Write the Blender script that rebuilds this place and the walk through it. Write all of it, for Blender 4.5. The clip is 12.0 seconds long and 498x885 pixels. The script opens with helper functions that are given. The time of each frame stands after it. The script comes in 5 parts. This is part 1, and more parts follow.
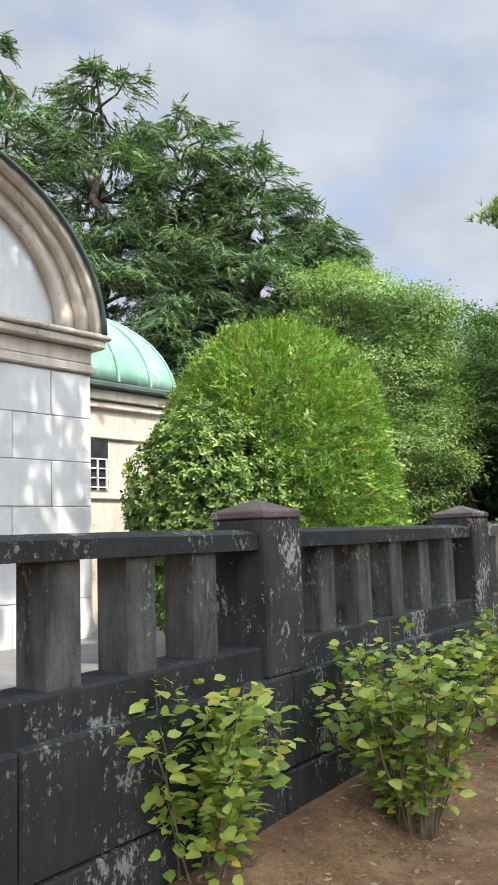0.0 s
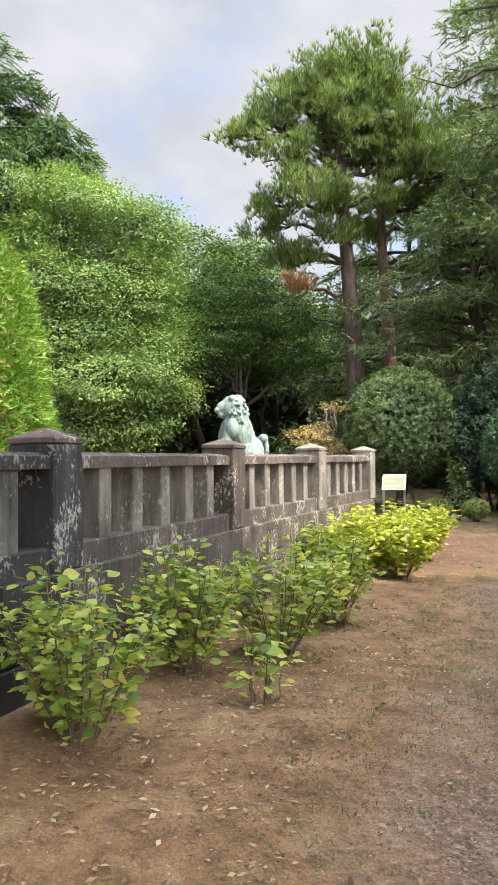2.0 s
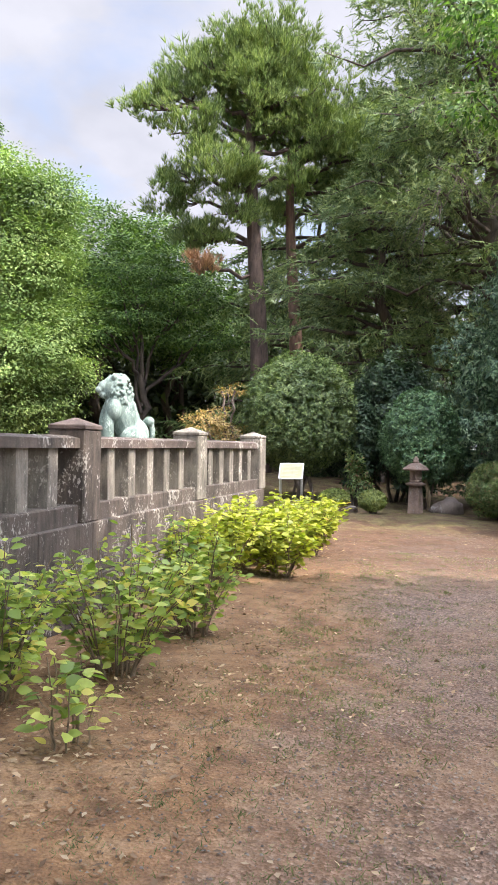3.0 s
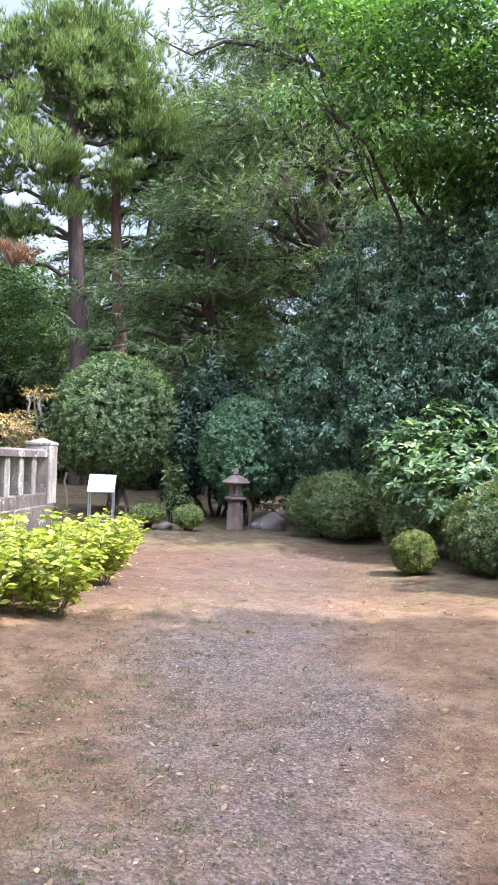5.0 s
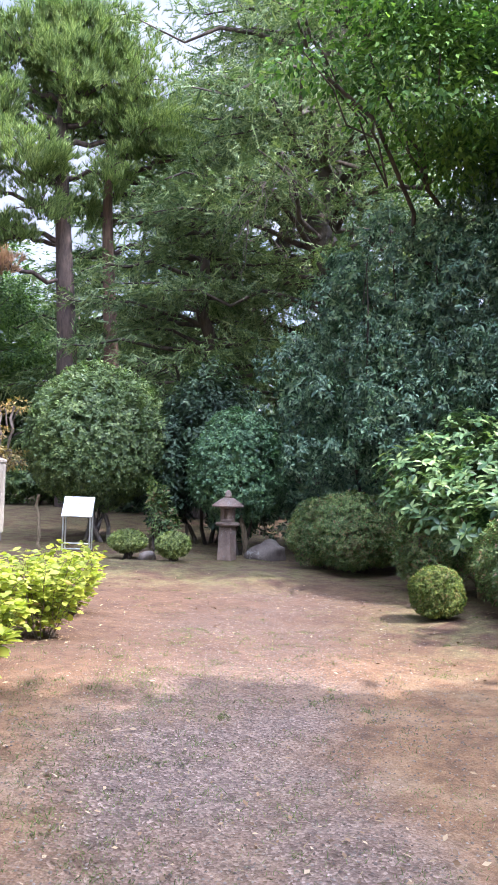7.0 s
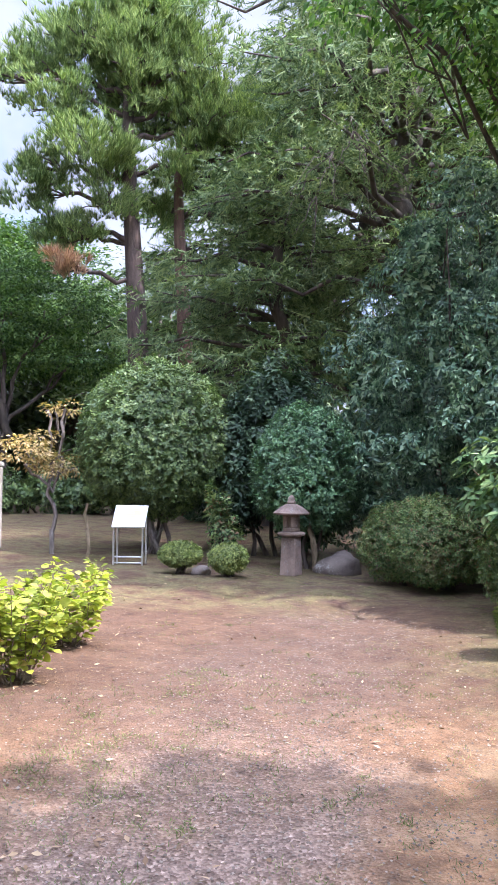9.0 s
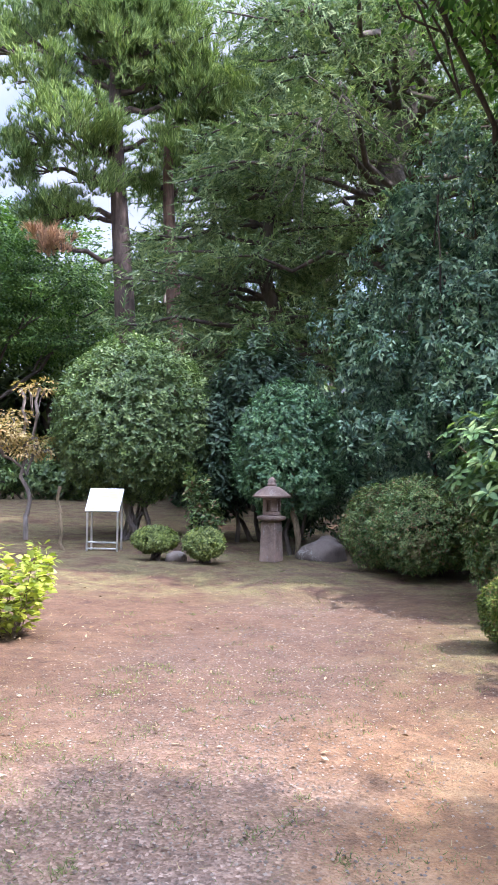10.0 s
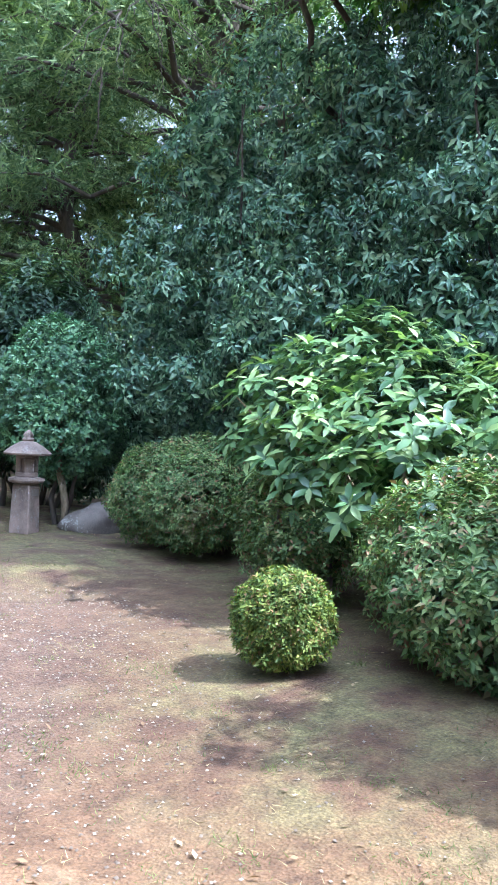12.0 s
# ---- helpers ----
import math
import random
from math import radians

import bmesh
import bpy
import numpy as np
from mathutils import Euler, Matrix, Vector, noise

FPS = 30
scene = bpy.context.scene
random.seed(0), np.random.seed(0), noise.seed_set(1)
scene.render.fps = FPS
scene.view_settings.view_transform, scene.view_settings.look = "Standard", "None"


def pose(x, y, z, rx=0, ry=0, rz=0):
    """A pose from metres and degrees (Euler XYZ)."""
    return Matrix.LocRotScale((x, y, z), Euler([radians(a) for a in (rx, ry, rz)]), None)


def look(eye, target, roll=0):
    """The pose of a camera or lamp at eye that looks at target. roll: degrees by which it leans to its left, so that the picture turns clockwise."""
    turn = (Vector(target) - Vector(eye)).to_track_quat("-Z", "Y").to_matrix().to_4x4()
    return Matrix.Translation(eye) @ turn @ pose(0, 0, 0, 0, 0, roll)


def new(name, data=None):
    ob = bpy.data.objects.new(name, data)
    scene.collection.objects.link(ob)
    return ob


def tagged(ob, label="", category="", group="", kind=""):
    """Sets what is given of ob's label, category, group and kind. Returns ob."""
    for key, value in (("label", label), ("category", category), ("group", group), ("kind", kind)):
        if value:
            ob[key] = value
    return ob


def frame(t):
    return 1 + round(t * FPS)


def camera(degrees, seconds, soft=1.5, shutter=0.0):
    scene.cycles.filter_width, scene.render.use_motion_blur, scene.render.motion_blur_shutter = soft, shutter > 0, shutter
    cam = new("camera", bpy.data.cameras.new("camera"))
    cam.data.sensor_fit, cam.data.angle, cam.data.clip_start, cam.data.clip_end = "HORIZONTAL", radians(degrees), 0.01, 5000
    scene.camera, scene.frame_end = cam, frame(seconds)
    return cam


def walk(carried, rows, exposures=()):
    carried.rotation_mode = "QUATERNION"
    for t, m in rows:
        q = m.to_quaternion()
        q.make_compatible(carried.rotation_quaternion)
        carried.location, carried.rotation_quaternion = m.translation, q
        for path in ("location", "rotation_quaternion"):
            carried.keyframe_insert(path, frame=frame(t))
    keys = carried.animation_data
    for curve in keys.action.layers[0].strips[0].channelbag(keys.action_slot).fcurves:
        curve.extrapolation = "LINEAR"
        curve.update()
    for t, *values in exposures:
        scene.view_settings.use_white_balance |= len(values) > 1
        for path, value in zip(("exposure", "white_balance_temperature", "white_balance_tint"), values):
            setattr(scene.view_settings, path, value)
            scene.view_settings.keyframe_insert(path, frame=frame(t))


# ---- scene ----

# ---------------------------------------------------------------- camera and walk
cam = camera(34.0, 12.0, 1.3)
ROWS = [
    (0.0, (0.038, -0.038, 1.345), (0.122, 1.948, 1.572), -1.9),
    (0.5, (0.313, 0.38, 1.35), (0.534, 2.362, 1.509), -1.9),
    (1.0, (0.705, 0.663, 1.308), (1.165, 2.607, 1.402), -1.3),
    (1.5, (1.003, 0.893, 1.309), (1.577, 2.808, 1.353), -0.5),
    (2.0, (1.33, 1.143, 1.334), (2.005, 3.025, 1.373), -0.3),
    (2.5, (1.666, 1.49, 1.334), (2.423, 3.341, 1.353), 0.2),
    (3.0, (2.027, 1.811, 1.323), (2.9, 3.61, 1.33), 1.0),
    (3.5, (2.412, 2.103, 1.332), (3.441, 3.819, 1.342), 1.9),
    (5.5, (3.401, 3.093, 1.302), (4.636, 4.665, 1.364), 1.7),
    (6.0, (3.708, 3.44, 1.311), (4.968, 4.991, 1.396), 1.9),
    (6.5, (3.997, 3.744, 1.29), (5.241, 5.307, 1.389), 2.0),
    (7.0, (4.326, 4.046, 1.306), (5.521, 5.647, 1.402), 1.7),
    (7.5, (4.611, 4.283, 1.297), (5.751, 5.924, 1.385), 1.5),
    (9.5, (5.991, 5.194, 1.236), (6.959, 6.942, 1.345), 0.6),
    (10.0, (6.274, 5.384, 1.175), (7.253, 7.126, 1.257), 0.7),
    (10.5, (6.688, 5.678, 1.173), (7.713, 7.395, 1.202), 1.1),
    (11.0, (7.057, 5.933, 1.179), (8.155, 7.605, 1.169), 1.6),
    (11.5, (7.436, 6.151, 1.187), (8.639, 7.749, 1.17), 2.4),
    (12.0, (7.77, 6.419, 1.169), (9.09, 7.921, 1.164), 2.8),
]
walk(cam, [(t, look(e, g, r)) for t, e, g, r in ROWS], [(0.0, 1.46, 6250, 9), (2.0, 1.66, 6650, 12), (2.5, 1.7, 6650, 13), (3.5, 1.86, 6050, 19), (5.5, 2.14, 5550, 20), (9.5, 2.04, 5550, 22), (11.0, 2.15, 5250, 14), (12.0, 2.4, 4950, 9)])

# ---------------------------------------------------------------- sky and sun
SUN_FROM = Vector((0.62, -0.78, 0.0)).normalized() * math.cos(radians(53)) + Vector((0, 0, math.sin(radians(53))))
world = bpy.data.worlds.new("sky")
scene.world = world
world.use_nodes = True
wn, wl = world.node_tree.nodes, world.node_tree.links
wn.clear()
w_out = wn.new("ShaderNodeOutputWorld")
w_bg = wn.new("ShaderNodeBackground")
w_sky = wn.new("ShaderNodeTexSky")
w_sky.sky_type = "NISHITA"
w_sky.sun_disc = False
w_sky.sun_elevation = radians(53)
w_sky.sun_rotation = math.atan2(SUN_FROM.x, SUN_FROM.y)
w_sky.dust_density = 2.0
w_tc = wn.new("ShaderNodeTexCoord")
w_sep = wn.new("ShaderNodeSeparateXYZ")
w_add = wn.new("ShaderNodeMath"); w_add.operation = "ADD"; w_add.inputs[1].default_value = 0.35
w_max = wn.new("ShaderNodeMath"); w_max.operation = "MAXIMUM"; w_max.inputs[1].default_value = 0.05
w_dx = wn.new("ShaderNodeMath"); w_dx.operation = "DIVIDE"
w_dy = wn.new("ShaderNodeMath"); w_dy.operation = "DIVIDE"
w_com = wn.new("ShaderNodeCombineXYZ")
w_noise = wn.new("ShaderNodeTexNoise")
w_noise.inputs["Scale"].default_value = 2.6
w_noise.inputs["Detail"].default_value = 9.0
w_noise.inputs["Roughness"].default_value = 0.55
w_noise.inputs["Distortion"].default_value = 0.35
w_ramp = wn.new("ShaderNodeValToRGB")
w_ramp.color_ramp.elements[0].position = 0.16
w_ramp.color_ramp.elements[1].position = 0.50
w_mix = wn.new("ShaderNodeMix"); w_mix.data_type = "RGBA"
w_noise2 = wn.new("ShaderNodeTexNoise")
w_noise2.inputs["Scale"].default_value = 5.0
w_noise2.inputs["Detail"].default_value = 7.0
w_cloud = wn.new("ShaderNodeValToRGB")
w_cloud.color_ramp.elements[0].position = 0.35
w_cloud.color_ramp.elements[0].color = (2.05, 2.17, 2.40, 1)
w_cloud.color_ramp.elements[1].position = 0.65
w_cloud.color_ramp.elements[1].color = (2.55, 2.65, 2.86, 1)
wl.new(w_tc.outputs["Generated"], w_sep.inputs[0])
wl.new(w_sep.outputs["Z"], w_add.inputs[0])
wl.new(w_add.outputs[0], w_max.inputs[0])
wl.new(w_sep.outputs["X"], w_dx.inputs[0]); wl.new(w_max.outputs[0], w_dx.inputs[1])
wl.new(w_sep.outputs["Y"], w_dy.inputs[0]); wl.new(w_max.outputs[0], w_dy.inputs[1])
wl.new(w_dx.outputs[0], w_com.inputs[0]); wl.new(w_dy.outputs[0], w_com.inputs[1])
wl.new(w_com.outputs[0], w_noise.inputs["Vector"]); wl.new(w_com.outputs[0], w_noise2.inputs["Vector"])
wl.new(w_noise.outputs["Fac"], w_ramp.inputs[0]); wl.new(w_noise2.outputs["Fac"], w_cloud.inputs[0])
wl.new(w_ramp.outputs[0], w_mix.inputs["Factor"])
wl.new(w_sky.outputs[0], w_mix.inputs["A"]); wl.new(w_cloud.outputs[0], w_mix.inputs["B"])
# thin cloud glows towards the sun
w_dot = wn.new("ShaderNodeVectorMath"); w_dot.operation = "DOT_PRODUCT"
w_dot.inputs[1].default_value = SUN_FROM
w_map = wn.new("ShaderNodeMapRange"); w_map.interpolation_type = "SMOOTHSTEP"
w_map.inputs["From Min"].default_value, w_map.inputs["From Max"].default_value = 0.25, 1.0
w_map.inputs["To Min"].default_value, w_map.inputs["To Max"].default_value = 1.0, 9.0
wl.new(w_tc.outputs["Generated"], w_dot.inputs[0]); wl.new(w_dot.outputs["Value"], w_map.inputs["Value"])
w_scale = wn.new("ShaderNodeVectorMath"); w_scale.operation = "SCALE"
wl.new(w_mix.outputs["Result"], w_scale.inputs[0]); wl.new(w_map.outputs[0], w_scale.inputs["Scale"])
wl.new(w_scale.outputs[0], w_bg.inputs["Color"])
w_bg.inputs["Strength"].default_value = 0.1
wl.new(w_bg.outputs[0], w_out.inputs[0])

sun = new("sun", bpy.data.lights.new("sun", "SUN"))
sun.data.energy, sun.data.angle, sun.data.color = 3.0, radians(0.7), (1.0, 0.91, 0.77)
sun.matrix_world = look(SUN_FROM * 60, (0, 0, 0))

# ---------------------------------------------------------------- materials


def nodes_of(name):
    m = bpy.data.materials.new(name)
    m.use_nodes = True
    nt = m.node_tree
    nt.nodes.clear()
    out = nt.nodes.new("ShaderNodeOutputMaterial")
    p = nt.nodes.new("ShaderNodeBsdfPrincipled")
    nt.links.new(p.outputs[0], out.inputs["Surface"])
    return m, nt, p, out


def ramp(nt, stops):
    r = nt.nodes.new("ShaderNodeValToRGB")
    el = r.color_ramp.elements
    while len(el) < len(stops):
        el.new(0.5)
    for e, (pos, col) in zip(el, stops):
        e.position, e.color = pos, (*col, 1)
    return r


def noise_tex(nt, scale, detail=5, rough=0.55, space="Object", vector=None):
    n = nt.nodes.new("ShaderNodeTexNoise")
    n.inputs["Scale"].default_value, n.inputs["Detail"].default_value, n.inputs["Roughness"].default_value = scale, detail, rough
    if vector is None:
        vector = nt.nodes.new("ShaderNodeTexCoord").outputs[space]
    nt.links.new(vector, n.inputs["Vector"])
    return n


def mix_col(nt, fac, a, b, how="MIX"):
    m = nt.nodes.new("ShaderNodeMix")
    m.data_type, m.blend_type = "RGBA", how
    for s, v in (("Factor", fac), ("A", a), ("B", b)):
        if isinstance(v, (int, float)):
            m.inputs[s].default_value = v
        elif isinstance(v, tuple):
            m.inputs[s].default_value = (*v, 1)
        else:
            nt.links.new(v, m.inputs[s])
    return m.outputs["Result"]


def bump(nt, p, height, strength=0.4, dist=0.02):
    b = nt.nodes.new("ShaderNodeBump")
    b.inputs["Strength"].default_value, b.inputs["Distance"].default_value = strength, dist
    nt.links.new(height, b.inputs["Height"])
    nt.links.new(b.outputs[0], p.inputs["Normal"])


def leaf_mat(name, dark, mid, light, rough=0.5, glow=0.3, piece=False, patch=0.8, worn=None, spec=0.5, bare=None):
    """Leaf: colour varied leaf by leaf and patch by patch, light passing through."""
    m, nt, p, out = nodes_of(name)
    if piece:
        rnd = nt.nodes.new("ShaderNodeObjectInfo").outputs["Random"]
    else:
        rnd = nt.nodes.new("ShaderNodeNewGeometry").outputs["Random Per Island"]
    stops = [(0.0, dark), (0.5, mid), (0.93, light)]
    if worn:
        stops = [(0.0, dark), (0.45, mid), (0.82, light), (0.95, worn)]
    r = ramp(nt, stops)
    nt.links.new(rnd, r.inputs[0])
    n = noise_tex(nt, patch, 3)
    var = ramp(nt, [(0.3, (0.68, 0.72, 0.74)), (0.7, (1.25, 1.2, 1.05))])
    nt.links.new(n.outputs["Fac"], var.inputs[0])
    col = mix_col(nt, 1.0, r.outputs[0], var.outputs[0], "MULTIPLY")
    if bare:
        spots = noise_tex(nt, 2.4, 5, 0.7)
        sr = ramp(nt, [(0.57, (0, 0, 0)), (0.68, (0.75, 0.75, 0.75))])
        nt.links.new(spots.outputs["Fac"], sr.inputs[0])
        col = mix_col(nt, sr.outputs[0], col, bare)
    nt.links.new(col, p.inputs["Base Color"])
    p.inputs["Roughness"].default_value = rough
    p.inputs["Specular IOR Level"].default_value = spec
    tr = nt.nodes.new("ShaderNodeBsdfTranslucent")
    tint = mix_col(nt, 1.0, col, (1.0, 1.15, 0.45), "MULTIPLY")
    nt.links.new(tint, tr.inputs["Color"])
    ms = nt.nodes.new("ShaderNodeMixShader")
    ms.inputs[0].default_value = glow
    nt.links.new(p.outputs[0], ms.inputs[1])
    nt.links.new(tr.outputs[0], ms.inputs[2])
    nt.links.new(ms.outputs[0], out.inputs["Surface"])
    return m


def bark_mat(name, a, b, scale=6.0):
    m, nt, p, out = nodes_of(name)
    tc = nt.nodes.new("ShaderNodeTexCoord")
    mp = nt.nodes.new("ShaderNodeMapping")
    mp.inputs["Scale"].default_value = (1, 1, 0.25)
    nt.links.new(tc.outputs["Object"], mp.inputs[0])
    n = noise_tex(nt, scale, 8, 0.7, vector=mp.outputs[0])
    r = ramp(nt, [(0.35, a), (0.65, b)])
    nt.links.new(n.outputs["Fac"], r.inputs[0])
    nt.links.new(r.outputs[0], p.inputs["Base Color"])
    p.inputs["Roughness"].default_value = 0.95
    bump(nt, p, n.outputs["Fac"], 0.8, 0.05)
    return m


def stone_mat(name, dark, mid, lichen, cover=0.62, streak=True, scale=5.0, grain=1.0):
    """Weathered stone: black algae, bare patches, pale lichen flecks, running streaks."""
    m, nt, p, out = nodes_of(name)
    geo = nt.nodes.new("ShaderNodeNewGeometry")
    big = noise_tex(nt, scale * 0.35, 6, 0.65, vector=geo.outputs["Position"])
    fine = noise_tex(nt, scale * 22, 6, 0.7, vector=geo.outputs["Position"])
    mp = nt.nodes.new("ShaderNodeMapping")
    mp.inputs["Scale"].default_value = (1, 1, 0.16)
    nt.links.new(geo.outputs["Position"], mp.inputs[0])
    run = noise_tex(nt, scale * 3.2, 7, 0.7, vector=mp.outputs[0])
    r = ramp(nt, [(0.38, dark), (0.60, mid)])
    mixh = mix_col(nt, 0.5 if streak else 0.15, big.outputs["Fac"], run.outputs["Fac"])
    nt.links.new(mixh, r.inputs[0])
    mp2 = nt.nodes.new("ShaderNodeMapping")
    mp2.inputs["Scale"].default_value = (1, 1, 0.7)
    nt.links.new(geo.outputs["Position"], mp2.inputs[0])
    flecks = noise_tex(nt, scale * 8, 8, 0.72, vector=mp2.outputs[0])
    where = noise_tex(nt, scale * 0.9, 4, 0.6, vector=mp2.outputs[0])
    both = mix_col(nt, 0.42, flecks.outputs["Fac"], where.outputs["Fac"])
    fr = ramp(nt, [(cover - 0.045, (0, 0, 0)), (cover, (1, 1, 1))])
    nt.links.new(both, fr.inputs[0])
    col = mix_col(nt, fr.outputs[0], r.outputs[0], lichen)
    fv = ramp(nt, [(0.3, (1 - 0.28 * grain,) * 3), (0.7, (1 + 0.2 * grain,) * 3)])
    nt.links.new(fine.outputs["Fac"], fv.inputs[0])
    col = mix_col(nt, 1.0, col, fv.outputs[0], "MULTIPLY")
    nt.links.new(col, p.inputs["Base Color"])
    p.inputs["Roughness"].default_value = 0.85
    bump(nt, p, fine.outputs["Fac"], 0.5, 0.006)
    return m


def plain_mat(name, a, b, rough=0.6, metal=0.0, scale=8.0, rel=0.15, dist=0.004):
    m, nt, p, out = nodes_of(name)
    n = noise_tex(nt, scale, 6, 0.6)
    r = ramp(nt, [(0.3, a), (0.7, b)])
    nt.links.new(n.outputs["Fac"], r.inputs[0])
    nt.links.new(r.outputs[0], p.inputs["Base Color"])
    p.inputs["Roughness"].default_value, p.inputs["Metallic"].default_value = rough, metal
    bump(nt, p, n.outputs["Fac"], rel, dist)
    return m


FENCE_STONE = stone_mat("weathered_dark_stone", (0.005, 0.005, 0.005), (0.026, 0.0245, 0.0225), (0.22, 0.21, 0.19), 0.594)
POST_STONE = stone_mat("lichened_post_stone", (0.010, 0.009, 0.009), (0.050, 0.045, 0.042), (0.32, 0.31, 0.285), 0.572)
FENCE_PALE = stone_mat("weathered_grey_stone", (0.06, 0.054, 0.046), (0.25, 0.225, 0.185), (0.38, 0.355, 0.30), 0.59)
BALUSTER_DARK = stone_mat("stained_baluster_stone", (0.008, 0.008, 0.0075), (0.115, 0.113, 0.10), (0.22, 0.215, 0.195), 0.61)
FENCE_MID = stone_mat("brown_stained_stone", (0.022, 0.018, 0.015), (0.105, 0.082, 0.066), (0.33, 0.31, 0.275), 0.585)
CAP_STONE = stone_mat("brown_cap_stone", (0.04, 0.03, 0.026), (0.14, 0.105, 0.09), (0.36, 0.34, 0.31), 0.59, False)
LANTERN_STONE = stone_mat("lantern_granite", (0.10, 0.07, 0.055), (0.27, 0.195, 0.155), (0.27, 0.24, 0.215), 0.60, False, 8)
ROCK = stone_mat("garden_rock", (0.09, 0.070, 0.058), (0.21, 0.172, 0.146), (0.30, 0.285, 0.26), 0.60, False, 4)
ASHLAR = stone_mat("pale_ashlar", (0.46, 0.45, 0.44), (0.56, 0.545, 0.53), (0.46, 0.43, 0.38), 0.62, True, 1.6, 0.25)
MOULDING = stone_mat("cream_moulding_stone", (0.36, 0.31, 0.255), (0.54, 0.475, 0.395), (0.28, 0.245, 0.21), 0.62, True, 2.2, 0.4)
COPPER = stone_mat("verdigris_copper", (0.115, 0.235, 0.18), (0.185, 0.32, 0.25), (0.26, 0.38, 0.32), 0.58, True, 1.4, 0.4)
DARK_METAL = plain_mat("dark_gutter_metal", (0.03, 0.045, 0.04), (0.07, 0.09, 0.08), 0.6, 0.2)
BRONZE = stone_mat("verdigris_bronze", (0.07, 0.11, 0.095), (0.23, 0.30, 0.265), (0.34, 0.41, 0.37), 0.58, True, 6)
STEEL = plain_mat("brushed_steel", (0.55, 0.55, 0.55), (0.7, 0.7, 0.7), 0.35, 0.9, 30)
PAPER = plain_mat("cream_sign_face", (0.40, 0.385, 0.21), (0.46, 0.44, 0.26), 0.6)
INK = plain_mat("faded_print", (0.50, 0.46, 0.30), (0.58, 0.52, 0.36), 0.6)
GLASS_DARK = plain_mat("dark_window_pane", (0.02, 0.022, 0.025), (0.035, 0.038, 0.04), 0.12)
IRON = plain_mat("pale_window_grille", (0.45, 0.44, 0.42), (0.6, 0.58, 0.55), 0.5)
GRAVEL = leaf_mat("gravel_chips", (0.085, 0.066, 0.056), (0.15, 0.12, 0.102), (0.24, 0.20, 0.175), 0.85, 0.0, spec=0.3)
PAVING = stone_mat("grey_paving", (0.10, 0.10, 0.10), (0.16, 0.155, 0.155), (0.2, 0.2, 0.195), 0.62, False, 3)

BARK_PINE = bark_mat("pine_bark", (0.035, 0.026, 0.022), (0.13, 0.092, 0.076))
BARK_RED = bark_mat("red_pine_bark", (0.07, 0.045, 0.036), (0.24, 0.145, 0.105))
BARK_DARK = bark_mat("dark_bark", (0.03, 0.024, 0.02), (0.11, 0.085, 0.065))
STEM = bark_mat("shrub_stem", (0.10, 0.08, 0.045), (0.26, 0.19, 0.12), 20)
DEADWOOD = bark_mat("bare_grey_twigs", (0.10, 0.082, 0.07), (0.24, 0.20, 0.175), 12)

L_CEDAR = leaf_mat("cedar_needles", (0.032, 0.064, 0.034), (0.082, 0.142, 0.066), (0.155, 0.225, 0.10), 0.6, 0.2, patch=0.5, spec=0.1)
L_PINE = leaf_mat("pine_needles", (0.065, 0.11, 0.04), (0.17, 0.245, 0.085), (0.30, 0.38, 0.14), 0.55, 0.25, patch=0.6, spec=0.12)
L_FIR = leaf_mat("old_conifer_needles", (0.068, 0.112, 0.058), (0.165, 0.235, 0.118), (0.31, 0.375, 0.19), 0.6, 0.25, patch=0.5, spec=0.12)
L_RUST = leaf_mat("dead_pine_needles", (0.22, 0.12, 0.075), (0.38, 0.21, 0.125), (0.50, 0.31, 0.19), 0.7, 0.2)
L_OAK = leaf_mat("broadleaf_foliage", (0.11, 0.18, 0.066), (0.19, 0.285, 0.105), (0.28, 0.375, 0.15), 0.6, 0.3, patch=0.5, spec=0.15)
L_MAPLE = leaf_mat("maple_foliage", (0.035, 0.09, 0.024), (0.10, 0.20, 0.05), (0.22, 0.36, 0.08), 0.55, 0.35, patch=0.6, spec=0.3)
# darker copy of the maple leaf, shade put into its colour
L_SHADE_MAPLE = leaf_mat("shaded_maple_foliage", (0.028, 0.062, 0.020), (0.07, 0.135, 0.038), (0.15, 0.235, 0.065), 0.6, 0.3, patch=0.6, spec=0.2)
L_ORANGE = leaf_mat("turning_maple_leaves", (0.24, 0.16, 0.07), (0.40, 0.285, 0.13), (0.52, 0.40, 0.20), 0.6, 0.35)
L_WOODS = leaf_mat("woodland_foliage", (0.024, 0.046, 0.02), (0.06, 0.095, 0.04), (0.12, 0.165, 0.065), 0.6, 0.25, patch=0.3)
L_TOPIARY = leaf_mat("clipped_conifer_sprays", (0.07, 0.155, 0.022), (0.145, 0.30, 0.038), (0.245, 0.43, 0.065), 0.55, 0.3, patch=2.2, worn=(0.30, 0.18, 0.08), bare=(0.17, 0.13, 0.05))
L_GLOSS = leaf_mat("glossy_camellia_leaves", (0.040, 0.085, 0.022), (0.105, 0.18, 0.045), (0.22, 0.31, 0.08), 0.5, 0.25, patch=1.5, spec=0.28)
L_BALL = leaf_mat("clipped_osmanthus_leaves", (0.050, 0.09, 0.034), (0.115, 0.18, 0.065), (0.22, 0.295, 0.11), 0.45, 0.25, patch=1.5)
L_TEAL = leaf_mat("shaded_evergreen_leaves", (0.026, 0.066, 0.044), (0.105, 0.205, 0.13), (0.33, 0.46, 0.31), 0.38, 0.2, patch=1.0, spec=0.5)
